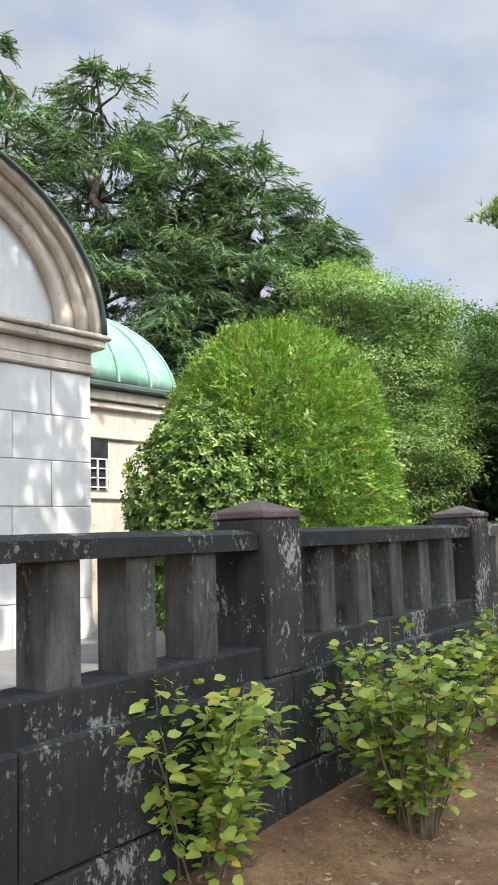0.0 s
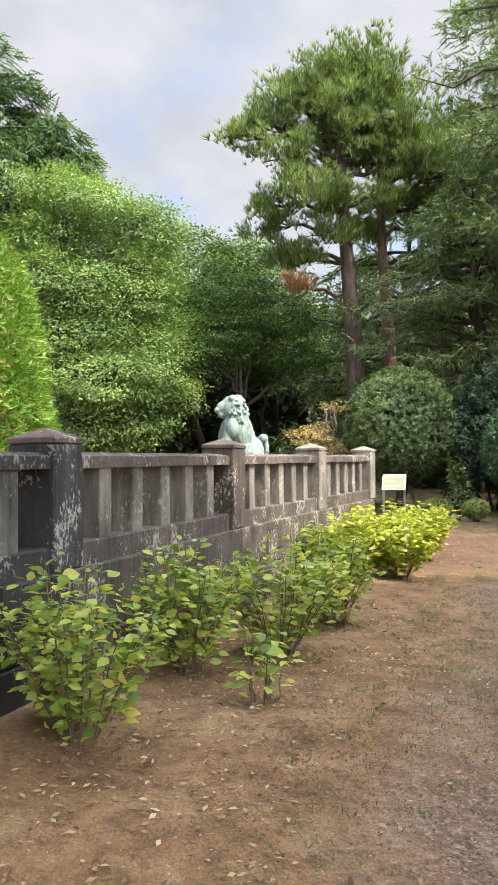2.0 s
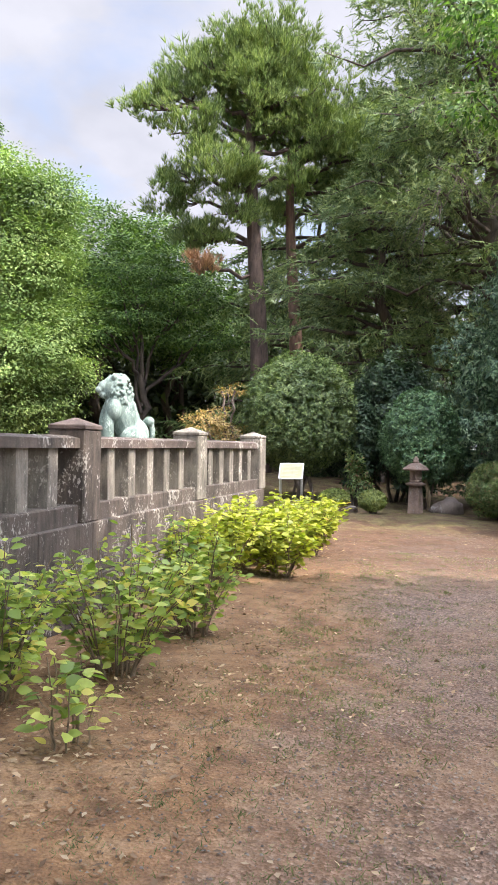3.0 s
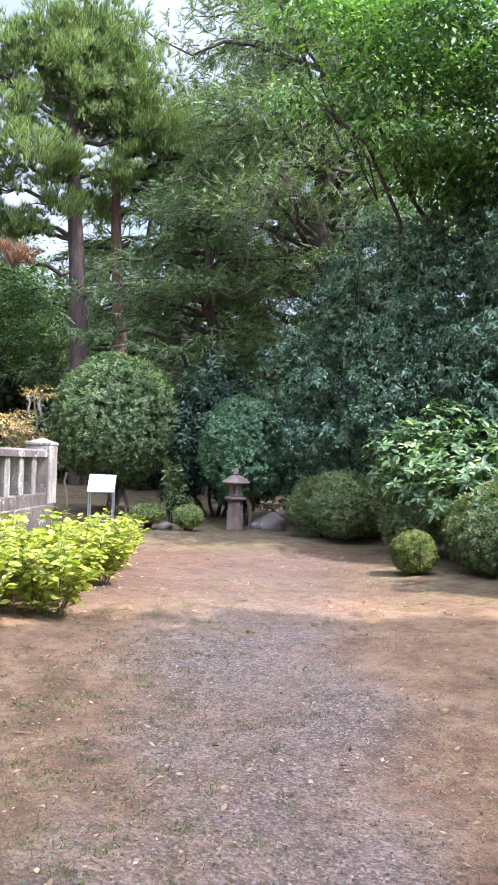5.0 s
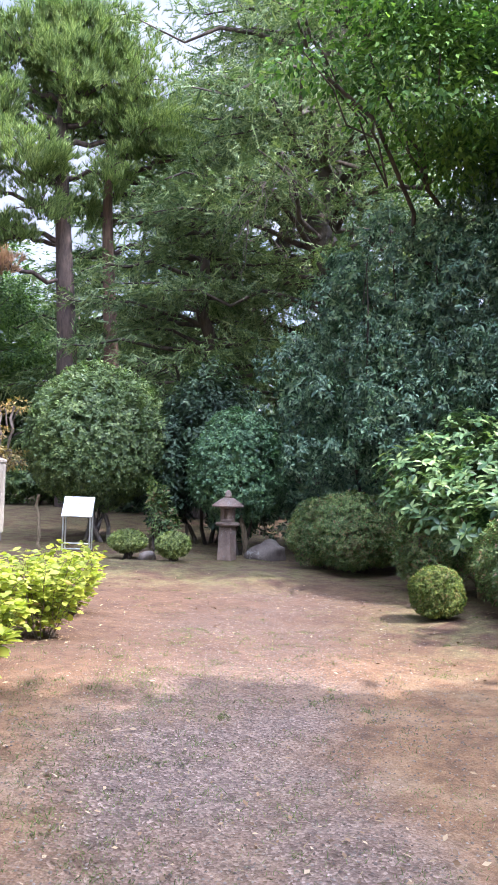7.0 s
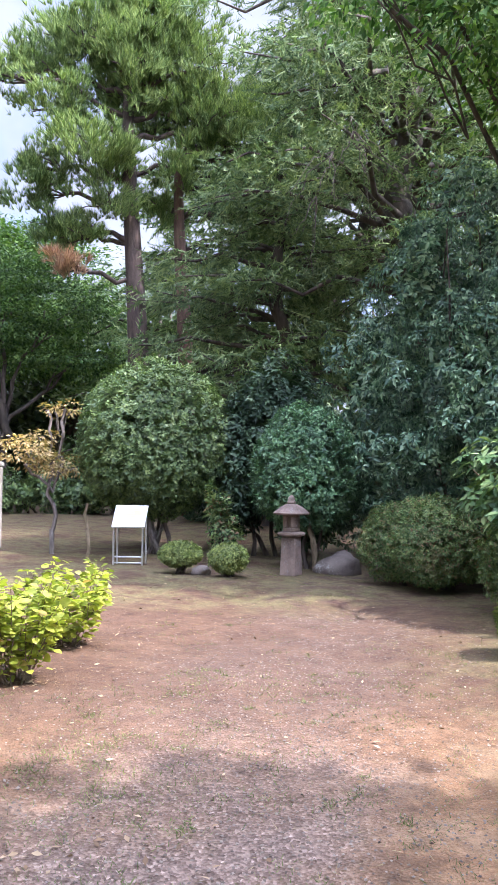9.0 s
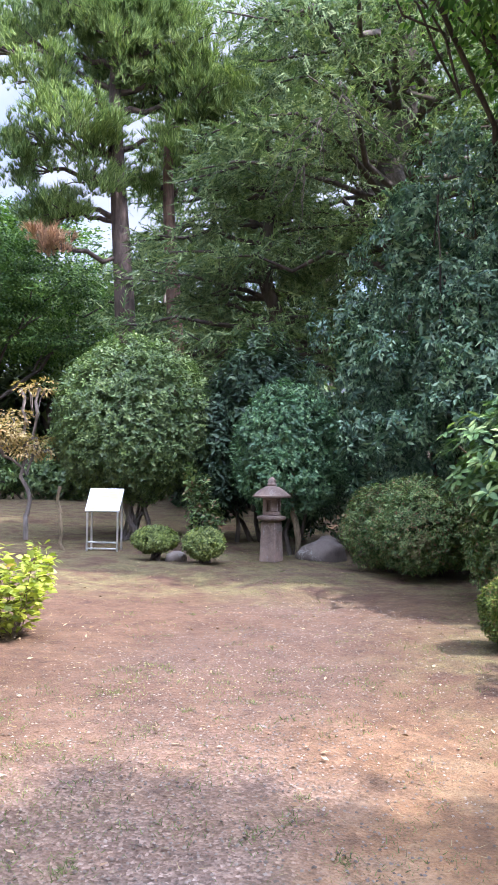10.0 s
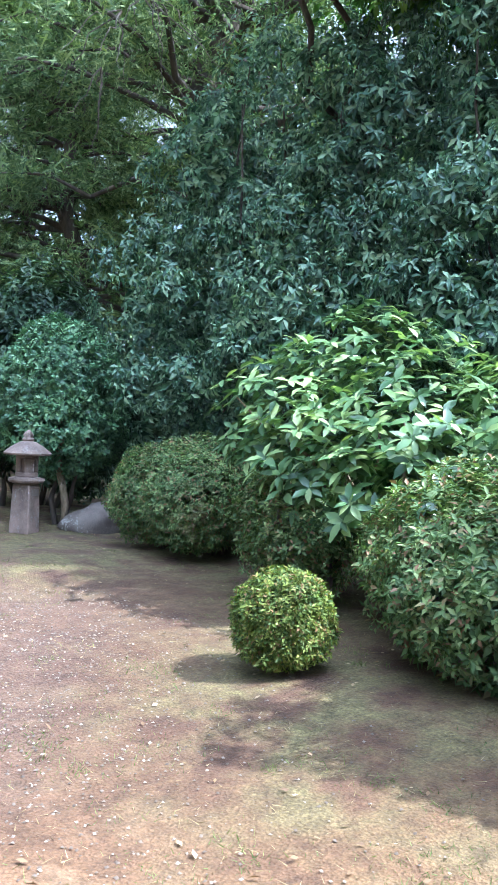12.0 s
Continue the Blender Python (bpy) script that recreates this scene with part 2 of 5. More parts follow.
L_CONE = leaf_mat("clipped_evergreen_leaves", (0.035, 0.085, 0.042), (0.10, 0.21, 0.105), (0.24, 0.38, 0.20), 0.42, 0.2, patch=1.5)
L_LOW = leaf_mat("low_bush_leaves", (0.105, 0.147, 0.042), (0.224, 0.280, 0.084), (0.392, 0.434, 0.140), 0.5, 0.3, patch=3.0)
# dark leaf colour with the deep shade under the conifers put into it
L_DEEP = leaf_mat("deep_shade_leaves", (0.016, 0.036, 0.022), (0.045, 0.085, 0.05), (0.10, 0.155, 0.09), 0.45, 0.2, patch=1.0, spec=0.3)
L_HEDGE = leaf_mat("azalea_hedge_leaves", (0.055, 0.10, 0.036), (0.145, 0.225, 0.085), (0.30, 0.38, 0.16), 0.5, 0.25, patch=2.0, worn=(0.26, 0.15, 0.09), bare=(0.16, 0.105, 0.065), spec=0.3)
L_BOX = leaf_mat("yellow_green_clipped_leaves", (0.045, 0.08, 0.018), (0.145, 0.205, 0.045), (0.34, 0.385, 0.09), 0.5, 0.3, patch=3.0, worn=(0.28, 0.17, 0.08), spec=0.25)
L_AUCUBA = leaf_mat("aucuba_leaves", (0.055, 0.115, 0.055), (0.135, 0.235, 0.10), (0.34, 0.44, 0.20), 0.33, 0.3, patch=1.5)
L_AUCUBA_P = leaf_mat("aucuba_leaf", (0.07, 0.14, 0.065), (0.18, 0.29, 0.115), (0.40, 0.49, 0.22), 0.33, 0.3, piece=True)
L_HYD = leaf_mat("hydrangea_leaf", (0.16, 0.25, 0.055), (0.35, 0.45, 0.10), (0.57, 0.61, 0.17), 0.45, 0.45, piece=True, worn=(0.56, 0.48, 0.11))
L_HYD_J = leaf_mat("hydrangea_foliage", (0.12, 0.20, 0.045), (0.32, 0.42, 0.095), (0.56, 0.60, 0.17), 0.45, 0.45, worn=(0.54, 0.46, 0.11))
L_YEL = leaf_mat("yellowing_hydrangea_leaf", (0.20, 0.24, 0.035), (0.36, 0.40, 0.05), (0.52, 0.53, 0.09), 0.45, 0.45, piece=True, worn=(0.50, 0.33, 0.12))
L_YEL_J = leaf_mat("yellowing_hydrangea_foliage", (0.17, 0.22, 0.03), (0.33, 0.37, 0.05), (0.50, 0.51, 0.09), 0.45, 0.45)
L_STRAW = leaf_mat("dry_straw", (0.10, 0.065, 0.034), (0.19, 0.135, 0.07), (0.30, 0.235, 0.14), 0.7, 0.2)
L_GRASS = leaf_mat("grass_blades", (0.06, 0.085, 0.032), (0.115, 0.15, 0.055), (0.20, 0.225, 0.10), 0.6, 0.3, spec=0.2)
L_LITTER = leaf_mat("fallen_leaves", (0.102, 0.060, 0.034), (0.221, 0.136, 0.076), (0.408, 0.306, 0.204), 0.8, 0.1)


def ground_mat():
    m, nt, p, out = nodes_of("trodden_earth")
    pos = nt.nodes.new("ShaderNodeNewGeometry").outputs["Position"]
    big = noise_tex(nt, 0.55, 5, 0.6, vector=pos)
    mid = noise_tex(nt, 2.6, 6, 0.65, vector=pos)
    fine = noise_tex(nt, 60, 5, 0.75, vector=pos)
    clod = noise_tex(nt, 11, 7, 0.72, vector=pos)
    grit = nt.nodes.new("ShaderNodeTexVoronoi")
    grit.inputs["Scale"].default_value = 75
    nt.links.new(pos, grit.inputs["Vector"])
    earth = ramp(nt, [(0.3, (0.10, 0.052, 0.023)), (0.5, (0.20, 0.112, 0.051)), (0.7, (0.275, 0.178, 0.096))])
    nt.links.new(mid.outputs["Fac"], earth.inputs[0])
    gcol = ramp(nt, [(0.0, (0.062, 0.039, 0.029)), (0.45, (0.155, 0.108, 0.083)), (0.75, (0.235, 0.170, 0.135)), (1.0, (0.40, 0.315, 0.26))])
    nt.links.new(grit.outputs["Color"], gcol.inputs[0])

    def band(axis, offset, lo, hi, wobble):
        d = nt.nodes.new("ShaderNodeVectorMath"); d.operation = "DOT_PRODUCT"
        d.inputs[1].default_value = axis
        nt.links.new(pos, d.inputs[0])
        a = nt.nodes.new("ShaderNodeMath"); a.operation = "MULTIPLY_ADD"
        a.inputs[1].default_value = wobble
        nt.links.new(mid.outputs["Fac"], a.inputs[0]); nt.links.new(d.outputs["Value"], a.inputs[2])
        b = nt.nodes.new("ShaderNodeMath"); b.operation = "MULTIPLY_ADD"
        b.inputs[1].default_value = wobble * 2
        nt.links.new(big.outputs["Fac"], b.inputs[0]); nt.links.new(a.outputs[0], b.inputs[2])
        s = nt.nodes.new("ShaderNodeMapRange"); s.interpolation_type = "SMOOTHSTEP"
        s.inputs["From Min"].default_value, s.inputs["From Max"].default_value = lo + offset + 1.5 * wobble, hi + offset + 1.5 * wobble
        nt.links.new(b.outputs[0], s.inputs["Value"])
        return s.outputs[0]

    def mul(a, b):
        k = nt.nodes.new("ShaderNodeMath"); k.operation = "MULTIPLY"
        nt.links.new(a, k.inputs[0]); nt.links.new(b, k.inputs[1])
        return k.outputs[0]

    across = (0.768, -0.64, 0.0)          # away from the balustrade
    o = 0.46 * 0.768 - 3.85 * 0.64
    inside = band(across, o, 1.5, 2.3, 0.5)
    outside = band((-0.768, 0.64, 0.0), -o, -3.6, -2.9, 0.5)
    patchy = ramp(nt, [(0.36, (0.28, 0.28, 0.28)), (0.58, (0.92, 0.92, 0.92))])
    nt.links.new(big.outputs["Fac"], patchy.inputs[0])
    g = mul(mul(inside, outside), patchy.outputs[0])
    col = mix_col(nt, g, earth.outputs[0], gcol.outputs[0])
    # worn clearing, colour darkened to offset the sun; yellow turf towards the far shrubs
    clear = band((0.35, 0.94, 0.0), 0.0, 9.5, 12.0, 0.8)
    dim_earth = ramp(nt, [(0.3, (0.054, 0.025, 0.0135)), (0.7, (0.106, 0.058, 0.032))])
    nt.links.new(mid.outputs["Fac"], dim_earth.inputs[0])
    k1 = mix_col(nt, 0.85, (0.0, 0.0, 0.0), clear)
    col = mix_col(nt, k1, col, dim_earth.outputs[0])
    right = band((0.80, -0.6, 0.0), 0.0, 1.75, 3.2, 0.9)
    far = band((0.45, 0.89, 0.0), 0.0, 14.8, 16.4, 0.8)
    turfm = nt.nodes.new("ShaderNodeMath"); turfm.operation = "MAXIMUM"
    nt.links.new(mul(right, clear), turfm.inputs[0]); nt.links.new(far, turfm.inputs[1])
    tpatch = ramp(nt, [(0.40, (0.0, 0.0, 0.0)), (0.58, (0.75, 0.75, 0.75))])
    nt.links.new(mid.outputs["Fac"], tpatch.inputs[0])
    turfc = ramp(nt, [(0.35, (0.080, 0.074, 0.026)), (0.65, (0.165, 0.145, 0.052))])
    nt.links.new(fine.outputs["Fac"], turfc.inputs[0])
    col = mix_col(nt, mul(turfm.outputs[0], tpatch.outputs[0]), col, turfc.outputs[0])
    fv = ramp(nt, [(0.3, (0.66, 0.66, 0.66)), (0.7, (1.25, 1.25, 1.25))])
    nt.links.new(fine.outputs["Fac"], fv.inputs[0])
    col = mix_col(nt, 1.0, col, fv.outputs[0], "MULTIPLY")
    cv = ramp(nt, [(0.32, (0.62, 0.60, 0.60)), (0.5, (1.0, 0.98, 0.98)), (0.68, (1.28, 1.26, 1.28))])
    nt.links.new(clod.outputs["Fac"], cv.inputs[0])
    col = mix_col(nt, 1.0, col, cv.outputs[0], "MULTIPLY")
    nt.links.new(col, p.inputs["Base Color"])
    p.inputs["Roughness"].default_value = 0.95
    hsum = mix_col(nt, 0.5, fine.outputs["Fac"], grit.outputs["Distance"])
    bump(nt, p, hsum, 0.7, 0.02)
    return m


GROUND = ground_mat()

# ---------------------------------------------------------------- mesh helpers


def np_mesh(name, verts, faces, mat, smooth=False):
    """A mesh from arrays: verts (n, 3), faces (m, k)."""
    verts, faces = np.asarray(verts, np.float32), np.asarray(faces, np.int32)
    me = bpy.data.meshes.new(name)
    me.vertices.add(len(verts)); me.vertices.foreach_set("co", verts.ravel())
    me.loops.add(faces.size); me.loops.foreach_set("vertex_index", faces.ravel())
    me.polygons.add(len(faces))
    me.polygons.foreach_set("loop_start", np.arange(0, faces.size, faces.shape[1], dtype=np.int32))
    if smooth:
        me.polygons.foreach_set("use_smooth", np.ones(len(faces), dtype=bool))
    me.update(calc_edges=True)
    me.materials.append(mat)
    return me


def put(name, me, parent=None, label="", m=None):
    ob = new(name, me)
    if parent:
        ob.parent = parent
    if m is not None:
        ob.matrix_basis = m
    if label:
        tagged(ob, label)
    return ob


def part(name, bm, material, parent, label="", smooth=False):
    me = bpy.data.meshes.new(name)
    bmesh.ops.recalc_face_normals(bm, faces=bm.faces)
    bm.to_mesh(me)
    bm.free()
    if smooth:
        for p in me.polygons:
            p.use_smooth = True
    me.materials.append(material)
    return put(name, me, parent, label)


def box(bm, lo, hi, bev=0.0, m=None):
    c = [(a + b) / 2 for a, b in zip(lo, hi)]
    s = [b - a for a, b in zip(lo, hi)]
    r = bmesh.ops.create_cube(bm, size=1.0, matrix=Matrix.Translation(c) @ Matrix.Diagonal((*s, 1)))
    vs = r["verts"]
    if bev:
        es = list({e for v in vs for e in v.link_edges})
        vs = list({v for f in bmesh.ops.bevel(bm, geom=es, offset=bev, segments=1, affect="EDGES", clamp_overlap=True)["faces"] for v in f.verts} | {v for v in vs if v.is_valid})
    if m is not None:
        bmesh.ops.transform(bm, matrix=m, verts=[v for v in vs if v.is_valid])
    return bm


def lathe(bm, profile, n=24, m=None):
    """Turned solid from (radius, z) pairs."""
    rings = []
    for r, z in profile:
        rings.append([bm.verts.new((r * math.cos(2 * math.pi * i / n), r * math.sin(2 * math.pi * i / n), z)) for i in range(n)])
    for a, b in zip(rings, rings[1:]):
        for i in range(n):
            bm.faces.new((a[i], a[(i + 1) % n], b[(i + 1) % n], b[i]))
    bm.faces.new(list(reversed(rings[0])))
    bm.faces.new(rings[-1])
    if m is not None:
        bmesh.ops.transform(bm, matrix=m, verts=[v for r in rings for v in r])
    return bm


def tube(points, radii, n=7):
    """Tapered tube: verts and quads."""
    P = np.asarray(points, float)
    T = np.gradient(P, axis=0)
    T /= np.linalg.norm(T, axis=1)[:, None] + 1e-9
    up = np.array([0.31, 0.17, 0.93])
    A = np.cross(T, up); A /= np.linalg.norm(A, axis=1)[:, None] + 1e-9
    B = np.cross(T, A)
    ang = np.arange(n) * 2 * np.pi / n
    V = P[:, None] + np.asarray(radii)[:, None, None] * (A[:, None] * np.cos(ang)[None, :, None] + B[:, None] * np.sin(ang)[None, :, None])
    F = []
    for k in range(len(P) - 1):
        for i in range(n):
            j = (i + 1) % n
            F.append((k * n + i, k * n + j, (k + 1) * n + j, (k + 1) * n + i))
    return V.reshape(-1, 3), np.array(F)


def join(pieces):
    vs, fs, o = [], [], 0
    for v, f in pieces:
        vs.append(v); fs.append(np.asarray(f) + o); o += len(v)
    return np.concatenate(vs), np.concatenate(fs)


def unit(v):
    return v / (np.linalg.norm(v, axis=-1, keepdims=True) + 1e-9)


def scatter(tv, tf, pos, ydir, zdir, scale):
    """Copies of a small template: its y axis along ydir, its z axis as near zdir as can be."""
    y = unit(ydir)
    x = unit(np.cross(y, zdir))
    z = np.cross(x, y)
    M = np.stack([x, y, z], axis=2)
    V = np.einsum("nij,kj->nki", M, tv) * np.asarray(scale).reshape(-1, 1, 1) + pos[:, None]
    F = tf[None] + (np.arange(len(pos)) * len(tv))[:, None, None]
    return V.reshape(-1, 3), F.reshape(-1, tf.shape[1])


def leaf_template(w=0.5, fold=0.1, droop=0.08):
    v = np.array([(0, 0, 0), (-w / 2, 0.45, fold), (0, 1, -droop), (w / 2, 0.45, fold)], float)
    return v, np.array([(0, 2, 1), (0, 3, 2)])


TRI_LEAF = (np.array([(-0.32, 0.12, 0.05), (0.34, 0.38, 0.04), (0.02, 1.0, -0.06)]), np.array([(0, 1, 2)]))


def mid_leaf(w=0.6, fold=0.07, droop=0.18):
    """Leaf blade of six panels about a midrib."""
    v, f = [], []
    for y, k in ((0, 0.05), (0.28, 0.92), (0.64, 0.88), (1.0, 0.04)):
        d = -droop * y * y
        v += [(-w / 2 * k, y, fold * k + d), (0, y, d), (w / 2 * k, y, fold * k + d)]
    for a in (0, 3, 6):
        f += [(a, a + 1, a + 4, a + 3), (a + 1, a + 2, a + 5, a + 4)]
    return np.array(v, float), np.array(f)


def billow(blobs, n, lo, hi, seed, push=0.75):
    """Smaller masses bulging from a few large ones, for an uneven outline with gaps."""
    rg = np.random.default_rng(seed)
    out = []
    for b in blobs:
        for _ in range(n):
            d = unit(rg.normal(size=3))
            r = rg.uniform(lo, hi)
            c = np.array(b[:3]) + d * np.maximum(np.array(b[3:6]) - r * 0.6, 0.05) * rg.uniform(push, 1.02)
            c[2] = max(c[2], r * 0.5)
            out.append((*c, r, r, r * rg.uniform(0.6, 0.9)))
    return out


def fine_leaf(w=0.6, fold=0.07, droop=0.18):
    """Pointed oval leaf with a midrib and a curved blade."""
    rows = [(0, 0.02), (0.14, 0.70), (0.34, 1.0), (0.58, 0.92), (0.8, 0.56), (1.0, 0.02)]
    v = []
    for y, k in rows:
        d = -droop * y * y
        v += [(-w / 2 * k, y, fold * k + d), (0, y, d), (w / 2 * k, y, fold * k + d)]
    f = []
    for i in range(5):
        a = 3 * i
        f += [(a, a + 1, a + 4, a + 3), (a + 1, a + 2, a + 5, a + 4)]
    return np.array(v, float), np.array(f)


def needle_tuft(n, length, width, spread, seed):
    """Needles fanning out round the y axis."""
    rg = np.random.default_rng(seed)
    v, f = [], []
    for i in range(n):
        a, s = rg.uniform(0, 2 * np.pi), spread * np.sqrt(rg.uniform(0.02, 1))
        d = np.array([np.cos(a) * np.sin(s), np.cos(s), np.sin(a) * np.sin(s)])
        side = unit(np.cross(d, rg.normal(size=3))) * width / 2
        tip = d * length * rg.uniform(0.7, 1.1)
        b = d * length * 0.05
        f.append((3 * i, 3 * i + 1, 3 * i + 2))
        v += [b - side, b + side, tip]
    return np.array(v), np.array(f)


def spray(n, length, width, droop, seed, side_len=0.5):
    """A flat feathery branchlet along y with drooping tip."""
    rg = np.random.default_rng(seed)
    v, f = [], []
    for i in range(n):
        t = (i + 0.5) / n
        s = -1 if i % 2 else 1
        base = np.array([0, t * 0.85, -droop * t * t])
        l = side_len * (1 - 0.75 * t) * rg.uniform(0.7, 1.15)
        d = np.array([s * 0.75, 0.65, -droop * t - 0.15 + rg.uniform(-0.15, 0.15)])
        d /= np.linalg.norm(d)
        tip = base + d * l
        wv = np.array([0, width / 2, 0])
        f.append((3 * i, 3 * i + 1, 3 * i + 2))
        v += [base - wv, base + wv, tip]
    i = n
    v += [np.array([-width / 2, 0, 0]), np.array([width / 2, 0, 0]), np.array([0, 1, -droop])]
    f.append((3 * i, 3 * i + 1, 3 * i + 2))
    return np.array(v) * length, np.array(f)


WAVES = [(a, w, q) for a, w, q in zip(np.random.default_rng(5).uniform(0, 6.28, 26), np.random.default_rng(6).uniform(0.8, 7, 26), np.random.default_rng(7).uniform(0, 6, 26))]


def ground_z(x, y):
    """Height of the ground: near flat, rising to the far shrubs, soil banked on the balustrade."""
    def ss(a, b, t):
        t = np.clip((t - a) / (b - a), 0, 1)
        return t * t * (3 - 2 * t)
    z = 0.09 * ss(10, 17, y) * ss(4, 8, x) + 0.36 * ss(17, 25, y) * ss(3, 8, x)
    off = (x - 0.46) * 0.768 - (y - 3.85) * 0.64
    along = (x - 0.46) * 0.64 + (y - 3.85) * 0.768
    z = z + 0.14 * (1 - ss(0.05, 0.6, off)) * ss(-0.9, -0.3, off) * (1 - ss(0.5, 4, along)) * ss(-6, -3, along)
    for a, w, q in WAVES:
        z = z + 0.016 / w * np.sin(w * (x * np.cos(a) + y * np.sin(a)) + q) * np.exp(-((x - 6) ** 2 + (y - 8) ** 2) / 600)
    return z


def gz(x, y):
    return float(ground_z(np.array(float(x)), np.array(float(y))))


def blob_points(rg, n, blobs, shell=0.35):
    """Points in the outer shell of a union of ellipsoids, with outward normals."""
    blobs = np.asarray(blobs, float)
    area = (blobs[:, 3] * blobs[:, 4] * blobs[:, 5]) ** (2 / 3)
    pick = rg.choice(len(blobs), size=int(n * 1.6) + 8, p=area / area.sum())
    d = unit(rg.normal(size=(len(pick), 3)))
    r = 1 - shell * rg.uniform(0, 1, len(pick)) ** 1.5
    P = blobs[pick, :3] + d * r[:, None] * blobs[pick, 3:6]
    N = unit(d / blobs[pick, 3:6])
    deep = np.zeros(len(P), bool)
    for b in blobs:
        deep |= (((P - b[:3]) / b[3:6]) ** 2).sum(1) < (1 - shell) ** 2 * 0.9
    P, N = P[~deep], N[~deep]
    return P[:n], N[:n]


def crown(rg, blobs, clumps, per, clump_r, size, template, shell=0.35, flat=0.55, up=0.8, droop=0.2, jit=0.6, out=0.4):
    """Leaves set in clumps over a crown's outer shell."""
    C, N = blob_points(rg, clumps, blobs, shell)
    k = len(C)
    off = np.clip(rg.normal(size=(k, per, 3)), -1.6, 1.6) * np.array([1, 1, flat]) * clump_r * rg.uniform(0.6, 1.3, (k, 1, 1)) * 0.6
    P = (C[:, None] + off).reshape(-1, 3)
    O = np.repeat(N, per, axis=0)
    yd = unit(unit(off.reshape(-1, 3)) * 0.7 + O * out + rg.normal(size=P.shape) * jit * 0.6 + np.array([0, 0, -droop]))
    zd = unit(np.array([0, 0, up]) + O * (1.3 - out) + rg.normal(size=P.shape) * jit)
    sc = size * rg.uniform(0.65, 1.3, len(P))
    return scatter(template[0], template[1], P, yd, zd, sc)


def lumps(P, freq, seed=0):
    """Smooth bumps between -1 and 1 over space."""
    rg = np.random.default_rng(900 + seed)
    out = np.zeros(len(P))
    for k in (1.0, 1.0, 1.7, 2.3, 2.9):
        d = unit(rg.normal(size=3)) * freq * k
        out += np.sin(P @ d + rg.uniform(0, 6.28)) / k
    return out / 2.4


def rosettes(rg, blobs, n, per, size, tpl, shell=0.2, up=0.6, out=0.9, open_=0.6, hang=0.0, bumps=0.05, freq=9.0):
    """Shoot tips over a crown's surface, each with a ring of leaves about its axis."""
    C, N = blob_points(rg, n, blobs, shell)
    C = C + N * (bumps * lumps(C, freq, per))[:, None]
    k = len(C)
    ax = unit(N * out + np.array([0, 0, up]) + rg.normal(size=C.shape) * 0.3)
    s1 = unit(np.cross(ax, np.array([0.31, 0.88, 0.17])))
    s2 = np.cross(ax, s1)
    a = (np.arange(per) * 2.4)[None, :] + rg.uniform(0, 6.28, (k, 1))
    rad = s1[:, None] * np.cos(a)[..., None] + s2[:, None] * np.sin(a)[..., None]
    lift = np.linspace(0.05, 1.1, per)[None, :, None] * open_ + rg.uniform(-0.25, 0.25, (k, per, 1))
    yd = rad + ax[:, None] * lift + rg.normal(size=rad.shape) * 0.18 + np.array([0, 0, -hang])
    sc = size * rg.uniform(0.7, 1.25, (k, 1)) * rg.uniform(0.75, 1.15, (k, per))
    P = C[:, None] - ax[:, None] * (size * np.linspace(0.9, 0.0, per))[None, :, None] + rad * size * 0.06
    Z = np.repeat(ax[:, None], per, 1) + rg.normal(size=rad.shape) * 0.15
    return scatter(tpl[0], tpl[1], P.reshape(-1, 3), yd.reshape(-1, 3), Z.reshape(-1, 3), sc.reshape(-1))


def limb(rg, a, b, r0, r1, n=7, sag=0.1, sides=6):
    a, b = np.asarray(a, float), np.asarray(b, float)
    t = np.linspace(0, 1, n)[:, None]
    L = np.linalg.norm(b - a)
    w = rg.normal(size=(n, 3)) * 0.035 * L
    w[0] = w[-1] = 0
    P = a + (b - a) * t + w + np.array([0, 0, 1]) * (sag * L * 4 * t * (1 - t))
    return tube(P, r0 + (r1 - r0) * t[:, 0], sides)


def put_each(name, pieces, mat, ob):
    for v, f in pieces:
        put(name, np_mesh(name, v, f, mat, True), ob)


def root(name, x, y, z, label, category, group=""):
    ob = new(name)
    ob.location = (x, y, z)
    ob.empty_display_size = 0.2
    return tagged(ob, label, category, group)


def broad_tree(name, x, y, trunk_h, trunk_r, blobs, clumps, per, clump_r, size, leafm, bark, label, seed, template=None, lean=(0, 0), shell=0.4, flat=0.5, droop=0.2, category="tree", every=0):
    """Trunk, limbs reaching into each blob, and a crown of leaf clumps. Blobs are relative to the foot."""
    rg = np.random.default_rng(seed)
    ob = root(name, x, y, gz(x, y) - 0.05, label, category)
    top = np.array([lean[0], lean[1], trunk_h])
    pieces = [limb(rg, (0, 0, 0), top, trunk_r, trunk_r * 0.6, 9, 0.0, 9)]
    for b in blobs[::every or max(1, len(blobs) // 7)]:
        t = rg.uniform(0.55, 1.0)
        pieces.append(limb(rg, top * t, np.array(b[:3]) + rg.normal(size=3) * 0.2, trunk_r * 0.45, 0.03, 7, 0.04))
        for _ in range(3):
            e = np.array(b[:3]) + unit(rg.normal(size=3)) * np.array(b[3:6]) * 0.75
            pieces.append(limb(rg, top * t * 0.4 + np.array(b[:3]) * 0.6, e, trunk_r * 0.18, 0.012, 5, 0.05, 5))
    put_each("trunk", pieces[:1], bark, ob)
    put_each("limb", pieces[1:], bark, ob)
    v, f = crown(rg, blobs, clumps, per, clump_r, size, template or leaf_template(), shell, flat, up=1.5, droop=droop, jit=0.45)
    put("crown", np_mesh("crown", v, f, leafm), ob)
    return ob


